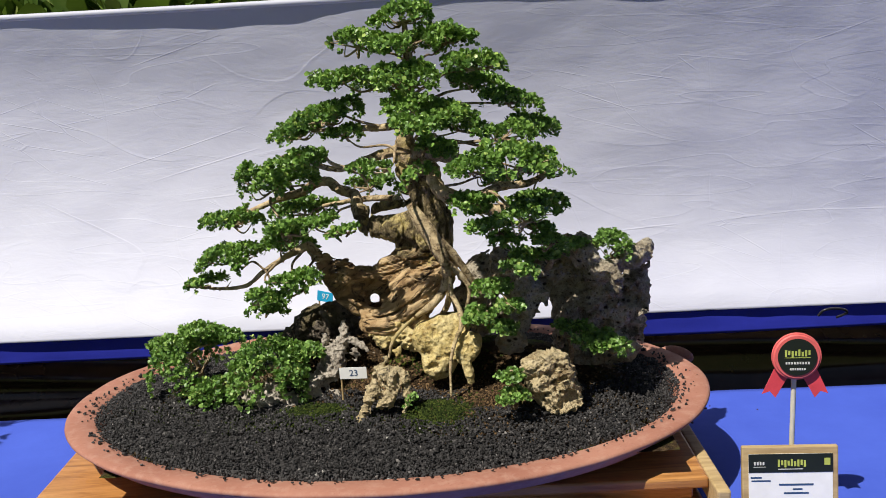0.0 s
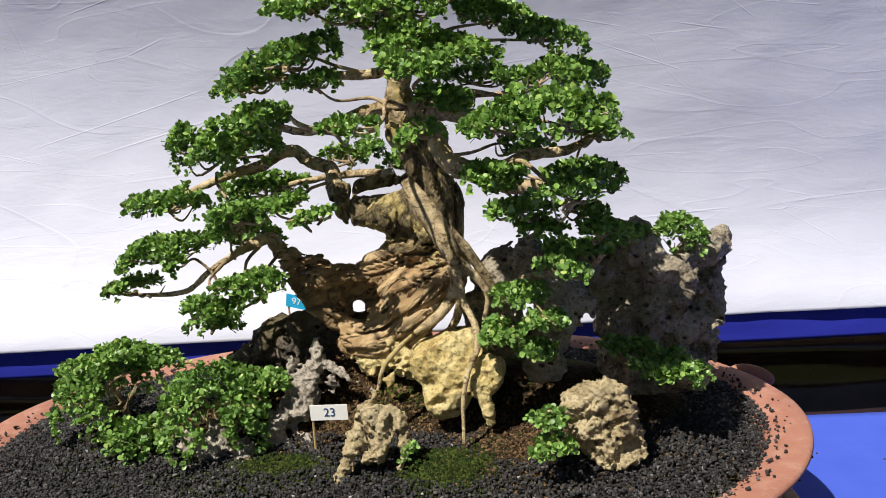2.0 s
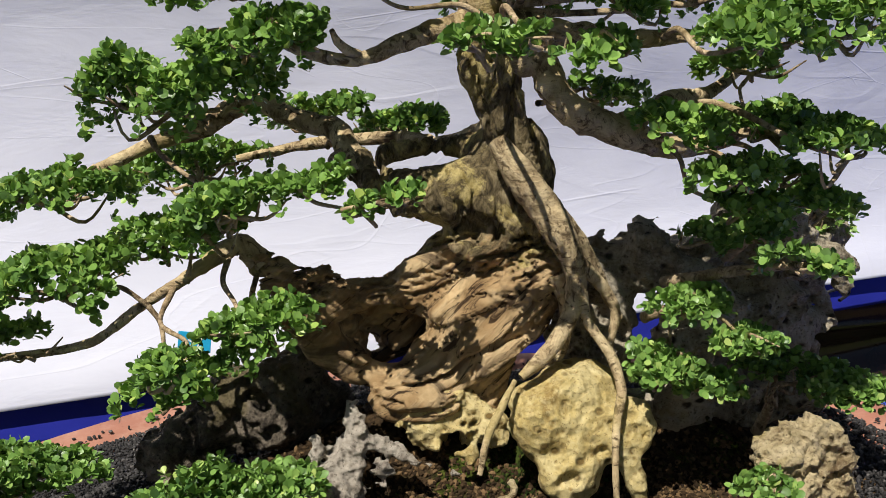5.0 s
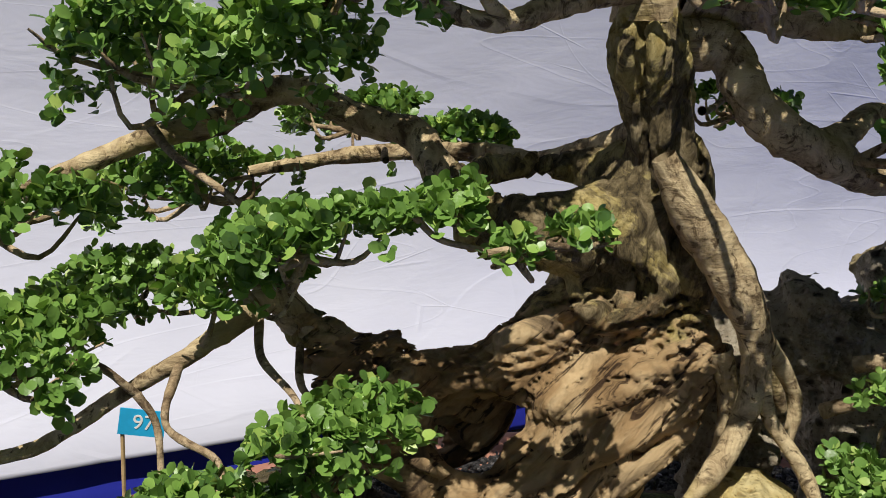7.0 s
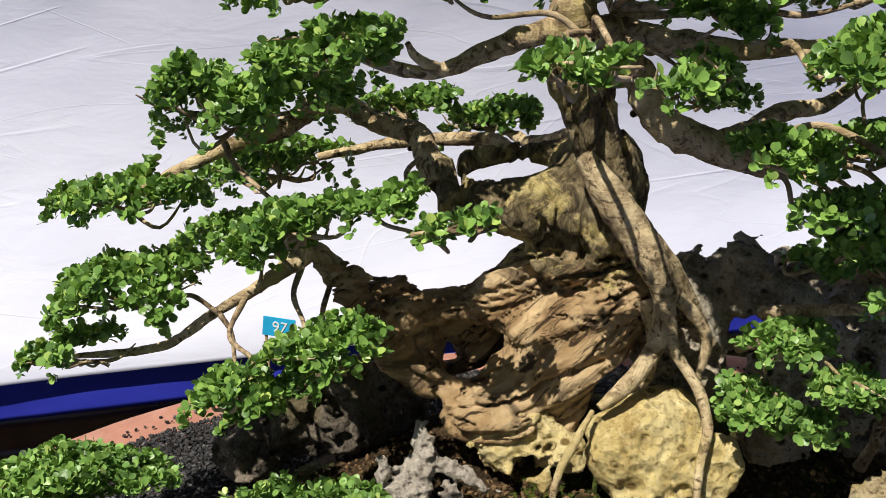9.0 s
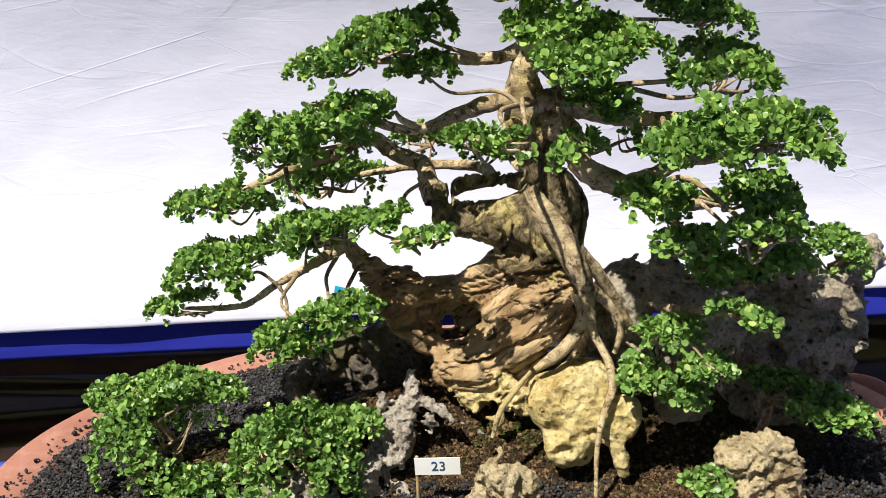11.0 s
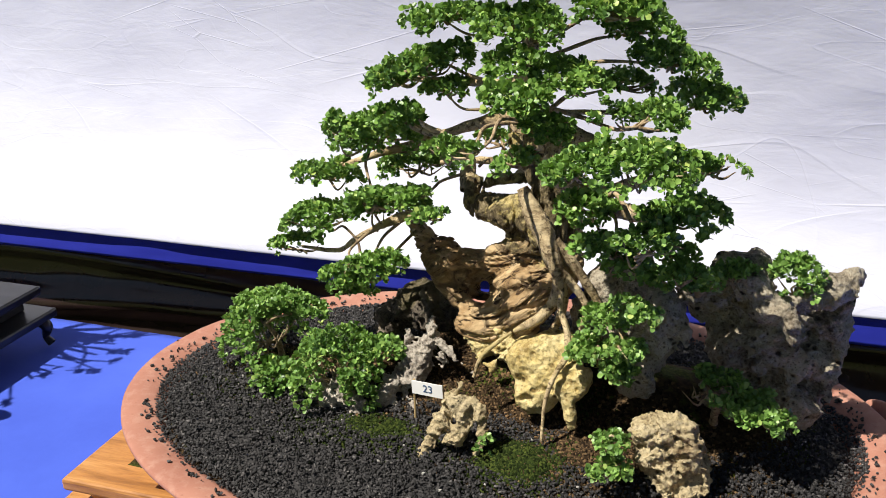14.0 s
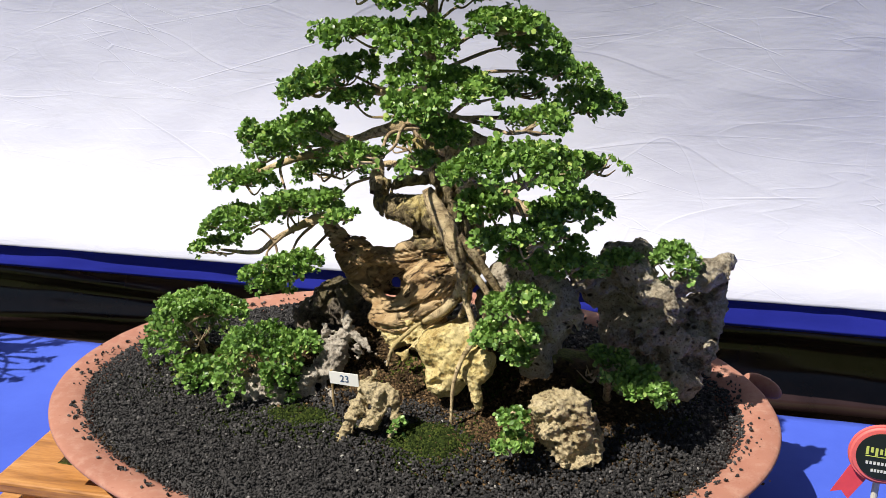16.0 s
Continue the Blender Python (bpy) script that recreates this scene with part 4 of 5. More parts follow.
bough(tree, (-0.07, 1.43, 0.3, 0.002), (-0.09, 1.414, 0.286, 0.0032), (-0.104, 1.406, 0.27, 0.003), (-0.112, 1.402, 0.245, 0.002), name="root", rough=0.2)
# main boughs
bough(tree, (-0.153, 1.53, 0.45, 0.0112), (-0.159, 1.542, 0.466, 0.0098), (-0.162, 1.56, 0.48, 0.0094), (-0.175, 1.574, 0.485, 0.0088), (-0.196, 1.585, 0.491, 0.0085), (-0.211, 1.6, 0.501, 0.0086), (-0.234, 1.606, 0.499, 0.0086), (-0.26, 1.606, 0.484, 0.0078), (-0.288, 1.595, 0.479, 0.0069), (-0.315, 1.588, 0.471, 0.0052), (-0.345, 1.58, 0.46, 0.004), (-0.375, 1.57, 0.448, 0.003))
bough(tree, (-0.09, 1.552, 0.464, 0.0078), (-0.1, 1.6, 0.466, 0.0065), (-0.16, 1.63, 0.462, 0.005), (-0.23, 1.64, 0.452, 0.0035))
bough(tree, (-0.232, 1.541, 0.383, 0.0096), (-0.246, 1.547, 0.4, 0.0086), (-0.258, 1.545, 0.397, 0.0074), (-0.278, 1.53, 0.391, 0.006), (-0.299, 1.53, 0.379, 0.0048), (-0.327, 1.54, 0.361, 0.004), (-0.36, 1.56, 0.334, 0.0036), (-0.395, 1.57, 0.327, 0.003), (-0.43, 1.572, 0.328, 0.002))
bough(tree, (-0.05, 1.486, 0.535, 0.016), (-0.03, 1.468, 0.533, 0.013), (-0.025, 1.456, 0.513, 0.012), (-0.014, 1.449, 0.498, 0.012), (0.01, 1.444, 0.486, 0.0117), (0.042, 1.442, 0.474, 0.0108), (0.076, 1.44, 0.466, 0.0094), (0.119, 1.44, 0.468, 0.007), (0.15, 1.44, 0.478, 0.004))
bough(tree, (0.02, 1.444, 0.481, 0.0105), (0.05, 1.448, 0.491, 0.0084), (0.081, 1.458, 0.501, 0.0073), (0.122, 1.468, 0.502, 0.0058), (0.166, 1.478, 0.521, 0.0035))
bough(tree, (-0.066, 1.486, 0.56, 0.0125), (-0.094, 1.484, 0.56, 0.0088), (-0.131, 1.478, 0.551, 0.0066), (-0.158, 1.472, 0.542, 0.0056), (-0.175, 1.468, 0.54, 0.0051), (-0.193, 1.47, 0.542, 0.0045), (-0.212, 1.475, 0.548, 0.0035), (-0.228, 1.48, 0.558, 0.0024))
bough(tree, (-0.171, 1.468, 0.542, 0.0044), (-0.186, 1.46, 0.551, 0.003), (-0.192, 1.455, 0.56, 0.0018), name="twig")
bough(tree, (-0.06, 1.48, 0.56, 0.0125), (-0.036, 1.478, 0.558, 0.0115), (-0.011, 1.462, 0.553, 0.0098), (0.027, 1.44, 0.548, 0.0078), (0.077, 1.42, 0.551, 0.0045))
bough(tree, (-0.045, 1.5, 0.49, 0.009), (-0.04, 1.56, 0.472, 0.007), (-0.05, 1.63, 0.455, 0.005), (-0.06, 1.7, 0.462, 0.003))
bough(tree, (-0.062, 1.49, 0.61, 0.009), (-0.1, 1.49, 0.6, 0.006), (-0.16, 1.5, 0.6, 0.0045), (-0.22, 1.51, 0.598, 0.0025))
# cushions of the crown
pad(tree, -0.065, 1.5, 0.775, 0.06, root=(-0.055, 1.496, 0.72))
pad(tree, -0.132, 1.49, 0.738, 0.052, root=(-0.052, 1.494, 0.69))
pad(tree, 0.005, 1.49, 0.74, 0.055, root=(-0.052, 1.494, 0.69))
pad(tree, -0.06, 1.45, 0.735, 0.055, root=(-0.052, 1.494, 0.69))
pad(tree, -0.05, 1.55, 0.735, 0.06, root=(-0.052, 1.494, 0.69))
pad(tree, -0.165, 1.475, 0.69, 0.055, root=(-0.05, 1.49, 0.65))
pad(tree, -0.06, 1.435, 0.685, 0.062, root=(-0.05, 1.49, 0.65))
pad(tree, 0.045, 1.45, 0.698, 0.055, root=(-0.05, 1.49, 0.65))
pad(tree, 0.05, 1.58, 0.665, 0.06, root=(-0.05, 1.49, 0.63))
pad(tree, -0.1, 1.58, 0.67, 0.06, root=(-0.05, 1.49, 0.63))
pad(tree, -0.2, 1.48, 0.632, 0.07, root=(-0.1, 1.49, 0.6))
pad(tree, -0.25, 1.535, 0.6, 0.05, root=(-0.16, 1.5, 0.6))
pad(tree, -0.06, 1.41, 0.645, 0.042, root=(-0.047, 1.488, 0.6))
pad(tree, -0.05, 1.345, 0.618, 0.045, root=(-0.04, 1.485, 0.575))
pad(tree, 0.08, 1.37, 0.598, 0.06, root=(-0.04, 1.485, 0.575))
pad(tree, 0.1, 1.5, 0.64, 0.055, root=(-0.047, 1.488, 0.6))
pad(tree, 0.135, 1.52, 0.592, 0.055, root=(-0.04, 1.485, 0.57))
pad(tree, 0.02, 1.63, 0.59, 0.065, root=(-0.04, 1.485, 0.57))
pad(tree, 0.095, 1.3, 0.565, 0.062, root=(0.05, 1.43, 0.548))
pad(tree, 0.03, 1.29, 0.56, 0.045, root=(0.05, 1.43, 0.548))
pad(tree, -0.228, 1.46, 0.57, 0.036, None, 0.012, root=(-0.193, 1.47, 0.542))
pad(tree, -0.138, 1.35, 0.556, 0.023, None, 0.009, root=(-0.06, 1.47, 0.56))
pad(tree, -0.1, 1.335, 0.556, 0.025, None, 0.009, root=(-0.06, 1.47, 0.56))
pad(tree, 0.152, 1.45, 0.53, 0.052, root=(0.11, 1.41, 0.475))
pad(tree, 0.115, 1.38, 0.49, 0.05, root=(0.07, 1.42, 0.483))
pad(tree, 0.105, 1.29, 0.484, 0.042, root=(0.036, 1.43, 0.478))
pad(tree, 0.055, 1.335, 0.466, 0.036, root=(0.036, 1.43, 0.478))
pad(tree, 0.03, 1.37, 0.495, 0.04, root=(0.036, 1.43, 0.478))
pad(tree, 0.145, 1.425, 0.482, 0.038, root=(0.11, 1.41, 0.475))
pad(tree, 0.075, 1.555, 0.505, 0.045, root=(-0.02, 1.49, 0.5))
pad(tree, -0.045, 1.35, 0.55, 0.026, None, 0.01, root=(-0.04, 1.475, 0.558))
pad(tree, -0.015, 1.38, 0.58, 0.036, root=(-0.01, 1.46, 0.555))
pad(tree, 0.0, 1.42, 0.63, 0.05, root=(-0.05, 1.49, 0.6))
pad(tree, -0.165, 1.475, 0.6, 0.034, root=(-0.07, 1.45, 0.553))
pad(tree, 0.079, 1.352, 0.44, 0.03, root=(0.042, 1.44, 0.474))
pad(tree, 0.142, 1.345, 0.432, 0.032, root=(0.09, 1.44, 0.468))
pad(tree, 0.122, 1.37, 0.452, 0.03, root=(0.09, 1.44, 0.468))
# left-hand boughs
pad(tree, -0.262, 1.45, 0.368, 0.036, None, 0.02, root=(-0.236, 1.54, 0.38))
pad(tree, -0.3, 1.5, 0.43, 0.04, root=(-0.29, 1.535, 0.378))
pad(tree, -0.31, 1.535, 0.532, 0.082, 0.072, 0.03, root=(-0.25, 1.582, 0.5))
pad(tree, -0.258, 1.485, 0.562, 0.054, root=(-0.212, 1.475, 0.548))
pad(tree, -0.405, 1.575, 0.452, 0.06, root=(-0.345, 1.555, 0.468))
pad(tree, -0.28, 1.64, 0.455, 0.065, root=(-0.23, 1.63, 0.45))
pad(tree, -0.222, 1.45, 0.463, 0.027, 0.022, 0.009, root=(-0.165, 1.54, 0.468))
pad(tree, -0.195, 1.425, 0.447, 0.016, None, 0.007, root=(-0.222, 1.45, 0.458))
pad(tree, -0.17, 1.41, 0.452, 0.015, None, 0.006, root=(-0.2, 1.425, 0.445))
pad(tree, -0.28, 1.47, 0.45, 0.05, root=(-0.305, 1.555, 0.485))
pad(tree, -0.41, 1.54, 0.396, 0.062, root=(-0.32, 1.53, 0.365))
pad(tree, -0.32, 1.66, 0.39, 0.058, root=(-0.245, 1.58, 0.385))
pad(tree, -0.45, 1.53, 0.352, 0.045, root=(-0.4, 1.53, 0.335))
pad(tree, -0.335, 1.445, 0.345, 0.034, root=(-0.3, 1.53, 0.378))
pad(tree, -0.29, 1.44, 0.372, 0.03, root=(-0.258, 1.54, 0.392))
pad(tree, -0.34, 1.5, 0.312, 0.036, root=(-0.32, 1.53, 0.365))
pad(tree, -0.065, 1.7, 0.47, 0.055, root=(-0.05, 1.63, 0.455))
pad(tree, -0.155, 1.685, 0.485, 0.05, root=(-0.16, 1.6, 0.462))

# ---- small shrubs among the rocks ----


def shrub(x, y, z, rx, label, ry=None, rz=None, stem=None, more=()):
    ob = thing("shrub", (x, y, z - 0.02), label, "shrub", "shrubs among the rocks")
    foot = stem or (x + 0.005, y + 0.02, z - 0.05)
    bough(ob, (*foot, 0.005), (x * 0.5 + foot[0] * 0.5 + 0.006, y * 0.5 + foot[1] * 0.5, z * 0.5 + foot[2] * 0.5, 0.004), (x, y, z - 0.004, 0.002), name="stem", material=TWIG)
    pad(ob, x, y, z, rx, ry, rz, None, 0.0044, 0.0064, SHRUB, "foliage", 0.0)
    for dx, dy, dz, r in more:
        pad(ob, x + dx, y + dy, z + dz, r, None, None, (x, y, z - 0.01), 0.0044, 0.0064, SHRUB, "foliage", 0.0)
    return ob


shrub(-0.455, 1.485, 0.245, 0.078, "dense clipped green shrub spreading low over the gravel", 0.062, 0.042, (-0.44, 1.5, 0.18), ((-0.06, 0.08, -0.01, 0.045), (0.02, 0.02, 0.03, 0.045), (0.06, 0.02, 0.02, 0.04)))
shrub(-0.305, 1.415, 0.242, 0.078, "rounded dense green shrub behind the pitted rocks", 0.06, 0.044, (-0.3, 1.43, 0.18), ((0.05, 0.02, 0.01, 0.04),))
shrub(-0.41, 1.42, 0.205, 0.035, "small yellow-green shrub on the gravel", 0.03, 0.025, (-0.4, 1.43, 0.17))
shrub(0.257, 1.482, 0.39, 0.04, "compact green shrub on top of the grey rock", None, 0.025, (0.265, 1.5, 0.36))
shrub(0.15, 1.435, 0.394, 0.04, "green shrub trailing over the grey rock", None, None, (0.15, 1.47, 0.36), ((0.04, 0.02, 0.008, 0.028), (-0.045, -0.005, 0.004, 0.034)))
shrub(0.095, 1.318, 0.402, 0.036, "light green drooping shrub beside the trunk roots", None, None, (0.06, 1.43, 0.36))
shrub(0.055, 1.39, 0.358, 0.036, "dark green shrub below the trunk roots", None, None, (0.05, 1.44, 0.33), ((0.03, -0.04, -0.02, 0.035), (-0.022, 0.01, -0.045, 0.024)))
shrub(0.035, 1.388, 0.308, 0.034, "small green shrub over the yellow rock", None, None, (0.05, 1.42, 0.28), ((0.035, -0.008, -0.015, 0.03),))
shrub(0.17, 1.42, 0.27, 0.055, "dark green shrub in the shade of the rock", None, None, (0.18, 1.45, 0.2), ((0.06, -0.02, -0.012, 0.05),))
shrub(0.077, 1.318, 0.238, 0.026, "small bright green shrub beside the pale rock", None, None, (0.08, 1.33, 0.18), ((0.0, -0.015, -0.025, 0.028),))

fern = thing("fern", (-0.075, 1.335, 0.2), "tiny light green weed on the moss", "weed")
fp = np.array((-0.078, 1.33, 0.2)) + np.random.default_rng(8).normal(0, 0.006, (14, 3))
fn = np.tile(np.array((0.2, -0.4, 0.9)), (14, 1))
fv, ff = leaf_blades(fp, fn, 0.005, 9)
raw("leaflets", fv, ff, SHRUB, fern, "", True, "stuff")
wv, wf = leaf_blades(wp, wn4, 0.11, 45, 7, 0.5)
raw("blades", wv, wf, GRASS, weeds, "", True, "stuff")


# ---- rocks ----
def pitted(seed, coarse=0.03, pit=0.042, scale=24.0, fine=0.013):
    """Weathered stone: hollows that meet in sharp ridges, at two sizes, over broad swells."""
    def f(p):
        bend = np.stack((vnoise(p * 28, seed), vnoise(p * 28, seed + 1), vnoise(p * 28, seed + 2)), 1) - 0.5
        w = worley(p + 0.03 * bend, scale, seed)
        w2 = worley(p + 0.01 * bend, scale * 2.9, seed + 9)
        rough = fbm(p, 11.0, 2, seed + 20)
        return coarse * (0.5 - fbm(p, 16.0, 3, seed)) * 1.6 + pit * (0.55 - w) * (0.4 + 1.2 * rough) + fine * (0.6 - w2) + 0.6 * fine * (fbm(p, 150.0, 2, seed + 4) - 0.5) + 0.003
    return f


def hollows(seed, count, lo, hi, small, large):
    """Scattered hollows within a box, to eat into a stone's face."""
    r = np.random.default_rng(seed)
    out = []
    for _ in range(count):
        c = np.array(lo) + (np.array(hi) - np.array(lo)) * r.random(3)
        k = small + (large - small) * r.random() ** 1.5
        out.append(blob(tuple(c), (k * (0.8 + 0.6 * r.random()), k * 1.3, k * (0.7 + 0.5 * r.random())), 0, 60 * r.random() - 30))
    return out


def rock(adds, cuts, label, material, seed, voxel=0.0028, blend=0.03, **relief):
    ob = solid("rock", adds, cuts, voxel, blend, pitted(seed, **relief), material)
    return tagged(ob, label, "rock", "rocks in the tray")


rock([blob((0.204, 1.502, 0.377), (0.04, 0.036, 0.034), 0, 20),
      # a lit spur that runs down the face and ends in a tongue
      limb([(0.185, 1.49, 0.392, 0.024), (0.21, 1.466, 0.376, 0.022), (0.238, 1.45, 0.357, 0.0185), (0.257, 1.443, 0.335, 0.014), (0.262, 1.442, 0.312, 0.009)]),
      # the horn that juts out sideways
      limb([(0.235, 1.465, 0.35, 0.02), (0.276, 1.49, 0.358, 0.02), (0.309, 1.52, 0.369, 0.0165), (0.334, 1.542, 0.372, 0.0095)]),
      blob((0.322, 1.545, 0.345), (0.014, 0.016, 0.028), 0, 10),
      blob((0.227, 1.535, 0.275), (0.068, 0.055, 0.07)), blob((0.292, 1.53, 0.252), (0.04, 0.04, 0.042)), blob((0.165, 1.53, 0.33), (0.038, 0.034, 0.04)),
      blob((0.305, 1.545, 0.3), (0.026, 0.028, 0.04)), blob((0.21, 1.51, 0.215), (0.055, 0.04, 0.04)), blob((0.27, 1.505, 0.222), (0.046, 0.036, 0.038)),
      limb([(0.135, 1.495, 0.36, 0.02), (0.128, 1.47, 0.325, 0.018), (0.126, 1.455, 0.3, 0.012)])],
     [blob((0.165, 1.47, 0.31), (0.03, 0.042, 0.026), 0, 25), blob((0.14, 1.45, 0.268), (0.03, 0.04, 0.022)), blob((0.291, 1.475, 0.335), (0.015, 0.026, 0.016)), blob((0.236, 1.455, 0.31), (0.016, 0.026, 0.018)), blob((0.285, 1.488, 0.292), (0.012, 0.016, 0.014)), blob((0.205, 1.44, 0.2), (0.06, 0.03, 0.025)), blob((0.318, 1.53, 0.352), (0.01, 0.014, 0.012))] + [blob((0.245, 1.475, 0.268), (0.032, 0.026, 0.026), 0, 20), blob((0.292, 1.488, 0.245), (0.022, 0.022, 0.018)), blob((0.205, 1.47, 0.25), (0.026, 0.03, 0.02))] + hollows(51, 26, (0.15, 1.455, 0.21), (0.32, 1.5, 0.33), 0.007, 0.016),
     "large grey weathered rock with deep hollows", ROCK_DARK, 101, 0.0024, 0.012, coarse=0.014, pit=0.022, scale=32.0, fine=0.008)
rock([blob((0.082, 1.48, 0.366), (0.03, 0.032, 0.04), 0, -15), blob((0.037, 1.505, 0.345), (0.034, 0.03, 0.036)), blob((0.108, 1.455, 0.342), (0.03, 0.03, 0.032)), blob((0.1, 1.45, 0.295), (0.034, 0.03, 0.036)), blob((0.086, 1.432, 0.258), (0.03, 0.026, 0.03)), blob((0.035, 1.49, 0.3), (0.045, 0.03, 0.06)), limb([(0.115, 1.44, 0.33, 0.012), (0.135, 1.435, 0.325, 0.009), (0.142, 1.432, 0.312, 0.006)])],
     [blob((0.13, 1.42, 0.285), (0.018, 0.03, 0.018)), blob((0.075, 1.418, 0.325), (0.014, 0.016, 0.012))] + hollows(52, 7, (0.05, 1.405, 0.24), (0.12, 1.43, 0.38), 0.006, 0.012), "brown-grey rock holding the trunk roots", ROCK_DARK, 102, 0.0026, 0.012, coarse=0.016, pit=0.022, scale=34.0, fine=0.009)
rock([blob((-0.026, 1.428, 0.262), (0.056, 0.038, 0.042), 0, 12), blob((-0.01, 1.44, 0.285), (0.04, 0.03, 0.022)), blob((-0.035, 1.41, 0.228), (0.03, 0.024, 0.028)), blob((0.016, 1.404, 0.258), (0.024, 0.022, 0.028)), limb([(0.004, 1.4, 0.25, 0.014), (0.012, 1.392, 0.225, 0.011), (0.016, 1.388, 0.205, 0.006)]), blob((0.03, 1.41, 0.26), (0.012, 0.014, 0.018))],
     [facet((-0.03, 1.395, 0.262), (-0.1, -0.93, 0.32)), facet((-0.07, 1.42, 0.285), (-0.55, -0.15, 0.8)), facet((0.0, 1.41, 0.298), (0.12, -0.3, 0.95)), facet((-0.075, 1.4, 0.235), (-0.75, -0.3, -0.5)), limb([(-0.008, 1.38, 0.275, 0.004), (-0.002, 1.382, 0.245, 0.005), (-0.012, 1.385, 0.205, 0.007)]), blob((-0.028, 1.385, 0.212), (0.008, 0.012, 0.007)), blob((-0.042, 1.387, 0.206), (0.005, 0.01, 0.005)), blob((-0.012, 1.39, 0.242), (0.004, 0.008, 0.004))] + hollows(54, 7, (-0.05, 1.385, 0.2), (0.0, 1.395, 0.23), 0.002, 0.005),
     "rough-broken yellow ochre rock below the trunk", ROCK_YELLOW, 103, 0.0019, 0.008, coarse=0.009, pit=0.006, scale=46.0, fine=0.003)
rock([blob((0.14, 1.345, 0.22), (0.042, 0.035, 0.048)), blob((0.155, 1.34, 0.19), (0.035, 0.032, 0.03)), blob((0.115, 1.345, 0.24), (0.022, 0.025, 0.025))], [facet((0.14, 1.318, 0.22), (0.0, -0.95, 0.2)), facet((0.12, 1.34, 0.262), (-0.25, -0.2, 0.9)), facet((0.182, 1.34, 0.22), (0.9, -0.2, 0.25))] + hollows(55, 34, (0.1, 1.308, 0.175), (0.185, 1.322, 0.258), 0.002, 0.0065),
     "pale cream pitted rock standing on the gravel", ROCK_PALE, 104, 0.0018, 0.012, coarse=0.011, pit=0.011, scale=62.0, fine=0.008)
rock([limb([(-0.186, 1.462, 0.285, 0.009), (-0.188, 1.458, 0.265, 0.016), (-0.198, 1.452, 0.24, 0.024), (-0.215, 1.44, 0.212, 0.024), (-0.236, 1.42, 0.19, 0.02)]), limb([(-0.22, 1.455, 0.272, 0.006), (-0.214, 1.452, 0.25, 0.013), (-0.2, 1.45, 0.235, 0.015)]), limb([(-0.175, 1.452, 0.262, 0.011), (-0.156, 1.444, 0.25, 0.0095), (-0.137, 1.436, 0.243, 0.006), (-0.122, 1.43, 0.238, 0.004)]), limb([(-0.232, 1.42, 0.205, 0.014), (-0.244, 1.405, 0.185, 0.011), (-0.252, 1.398, 0.175, 0.008)]), limb([(-0.205, 1.425, 0.2, 0.012), (-0.2, 1.41, 0.182, 0.01), (-0.206, 1.402, 0.172, 0.006)]), blob((-0.17, 1.448, 0.238), (0.016, 0.014, 0.018))],
     [blob((-0.214, 1.405, 0.198), (0.009, 0.02, 0.012), 0, 20), blob((-0.176, 1.425, 0.222), (0.011, 0.014, 0.009)), blob((-0.226, 1.425, 0.228), (0.005, 0.01, 0.005)), blob((-0.195, 1.44, 0.276), (0.004, 0.01, 0.005))], "rough grey rock with sharp ridges", ROCK_GREY, 105, 0.0018, 0.01, coarse=0.012, scale=55.0, pit=0.012, fine=0.007)
rock([limb([(-0.155, 1.322, 0.176, 0.007), (-0.143, 1.332, 0.198, 0.009), (-0.132, 1.338, 0.22, 0.013), (-0.122, 1.345, 0.243, 0.012), (-0.112, 1.348, 0.262, 0.007)]), limb([(-0.116, 1.34, 0.24, 0.012), (-0.106, 1.334, 0.222, 0.0125), (-0.112, 1.328, 0.2, 0.011), (-0.122, 1.328, 0.195, 0.008)]), limb([(-0.108, 1.345, 0.243, 0.011), (-0.088, 1.342, 0.236, 0.01), (-0.082, 1.338, 0.21, 0.0095), (-0.086, 1.328, 0.182, 0.007)])],
     [blob((-0.118, 1.322, 0.18), (0.009, 0.02, 0.01)), blob((-0.131, 1.325, 0.236), (0.0035, 0.012, 0.004)), blob((-0.118, 1.33, 0.228), (0.006, 0.012, 0.006)), blob((-0.098, 1.325, 0.238), (0.0035, 0.01, 0.004)), blob((-0.136, 1.32, 0.2), (0.004, 0.012, 0.005))], "small cream and grey holed rock", ROCK_PALE, 106, 0.0016, 0.008, coarse=0.008, scale=75.0, pit=0.008, fine=0.005)
rock([blob((-0.301, 1.402, 0.195), (0.024, 0.02, 0.026)), blob((-0.272, 1.392, 0.18), (0.02, 0.018, 0.02)), blob((-0.335, 1.41, 0.19), (0.02, 0.018, 0.024)), blob((-0.315, 1.392, 0.178), (0.014, 0.012, 0.014))], hollows(56, 8, (-0.34, 1.375, 0.175), (-0.265, 1.385, 0.21), 0.003, 0.007), "cluster of small grey pitted stones", ROCK_GREY, 107, 0.0019, 0.01, coarse=0.014, scale=60.0, pit=0.013, fine=0.006)
rock([blob((-0.255, 1.6, 0.238), (0.04, 0.032, 0.042)), blob((-0.214, 1.575, 0.254), (0.034, 0.026, 0.042), 0, 20), blob((-0.24, 1.588, 0.25), (0.03, 0.024, 0.038)), blob((-0.178, 1.58, 0.225), (0.026, 0.022, 0.032)), blob((-0.3, 1.61, 0.215), (0.034, 0.03, 0.028))], hollows(53, 9, (-0.33, 1.54, 0.2), (-0.18, 1.58, 0.28), 0.006, 0.014), "dark porous rock behind the trunk", ROCK_BLACK, 108, 0.0028, 0.014, coarse=0.018, pit=0.022, scale=36.0, fine=0.009)
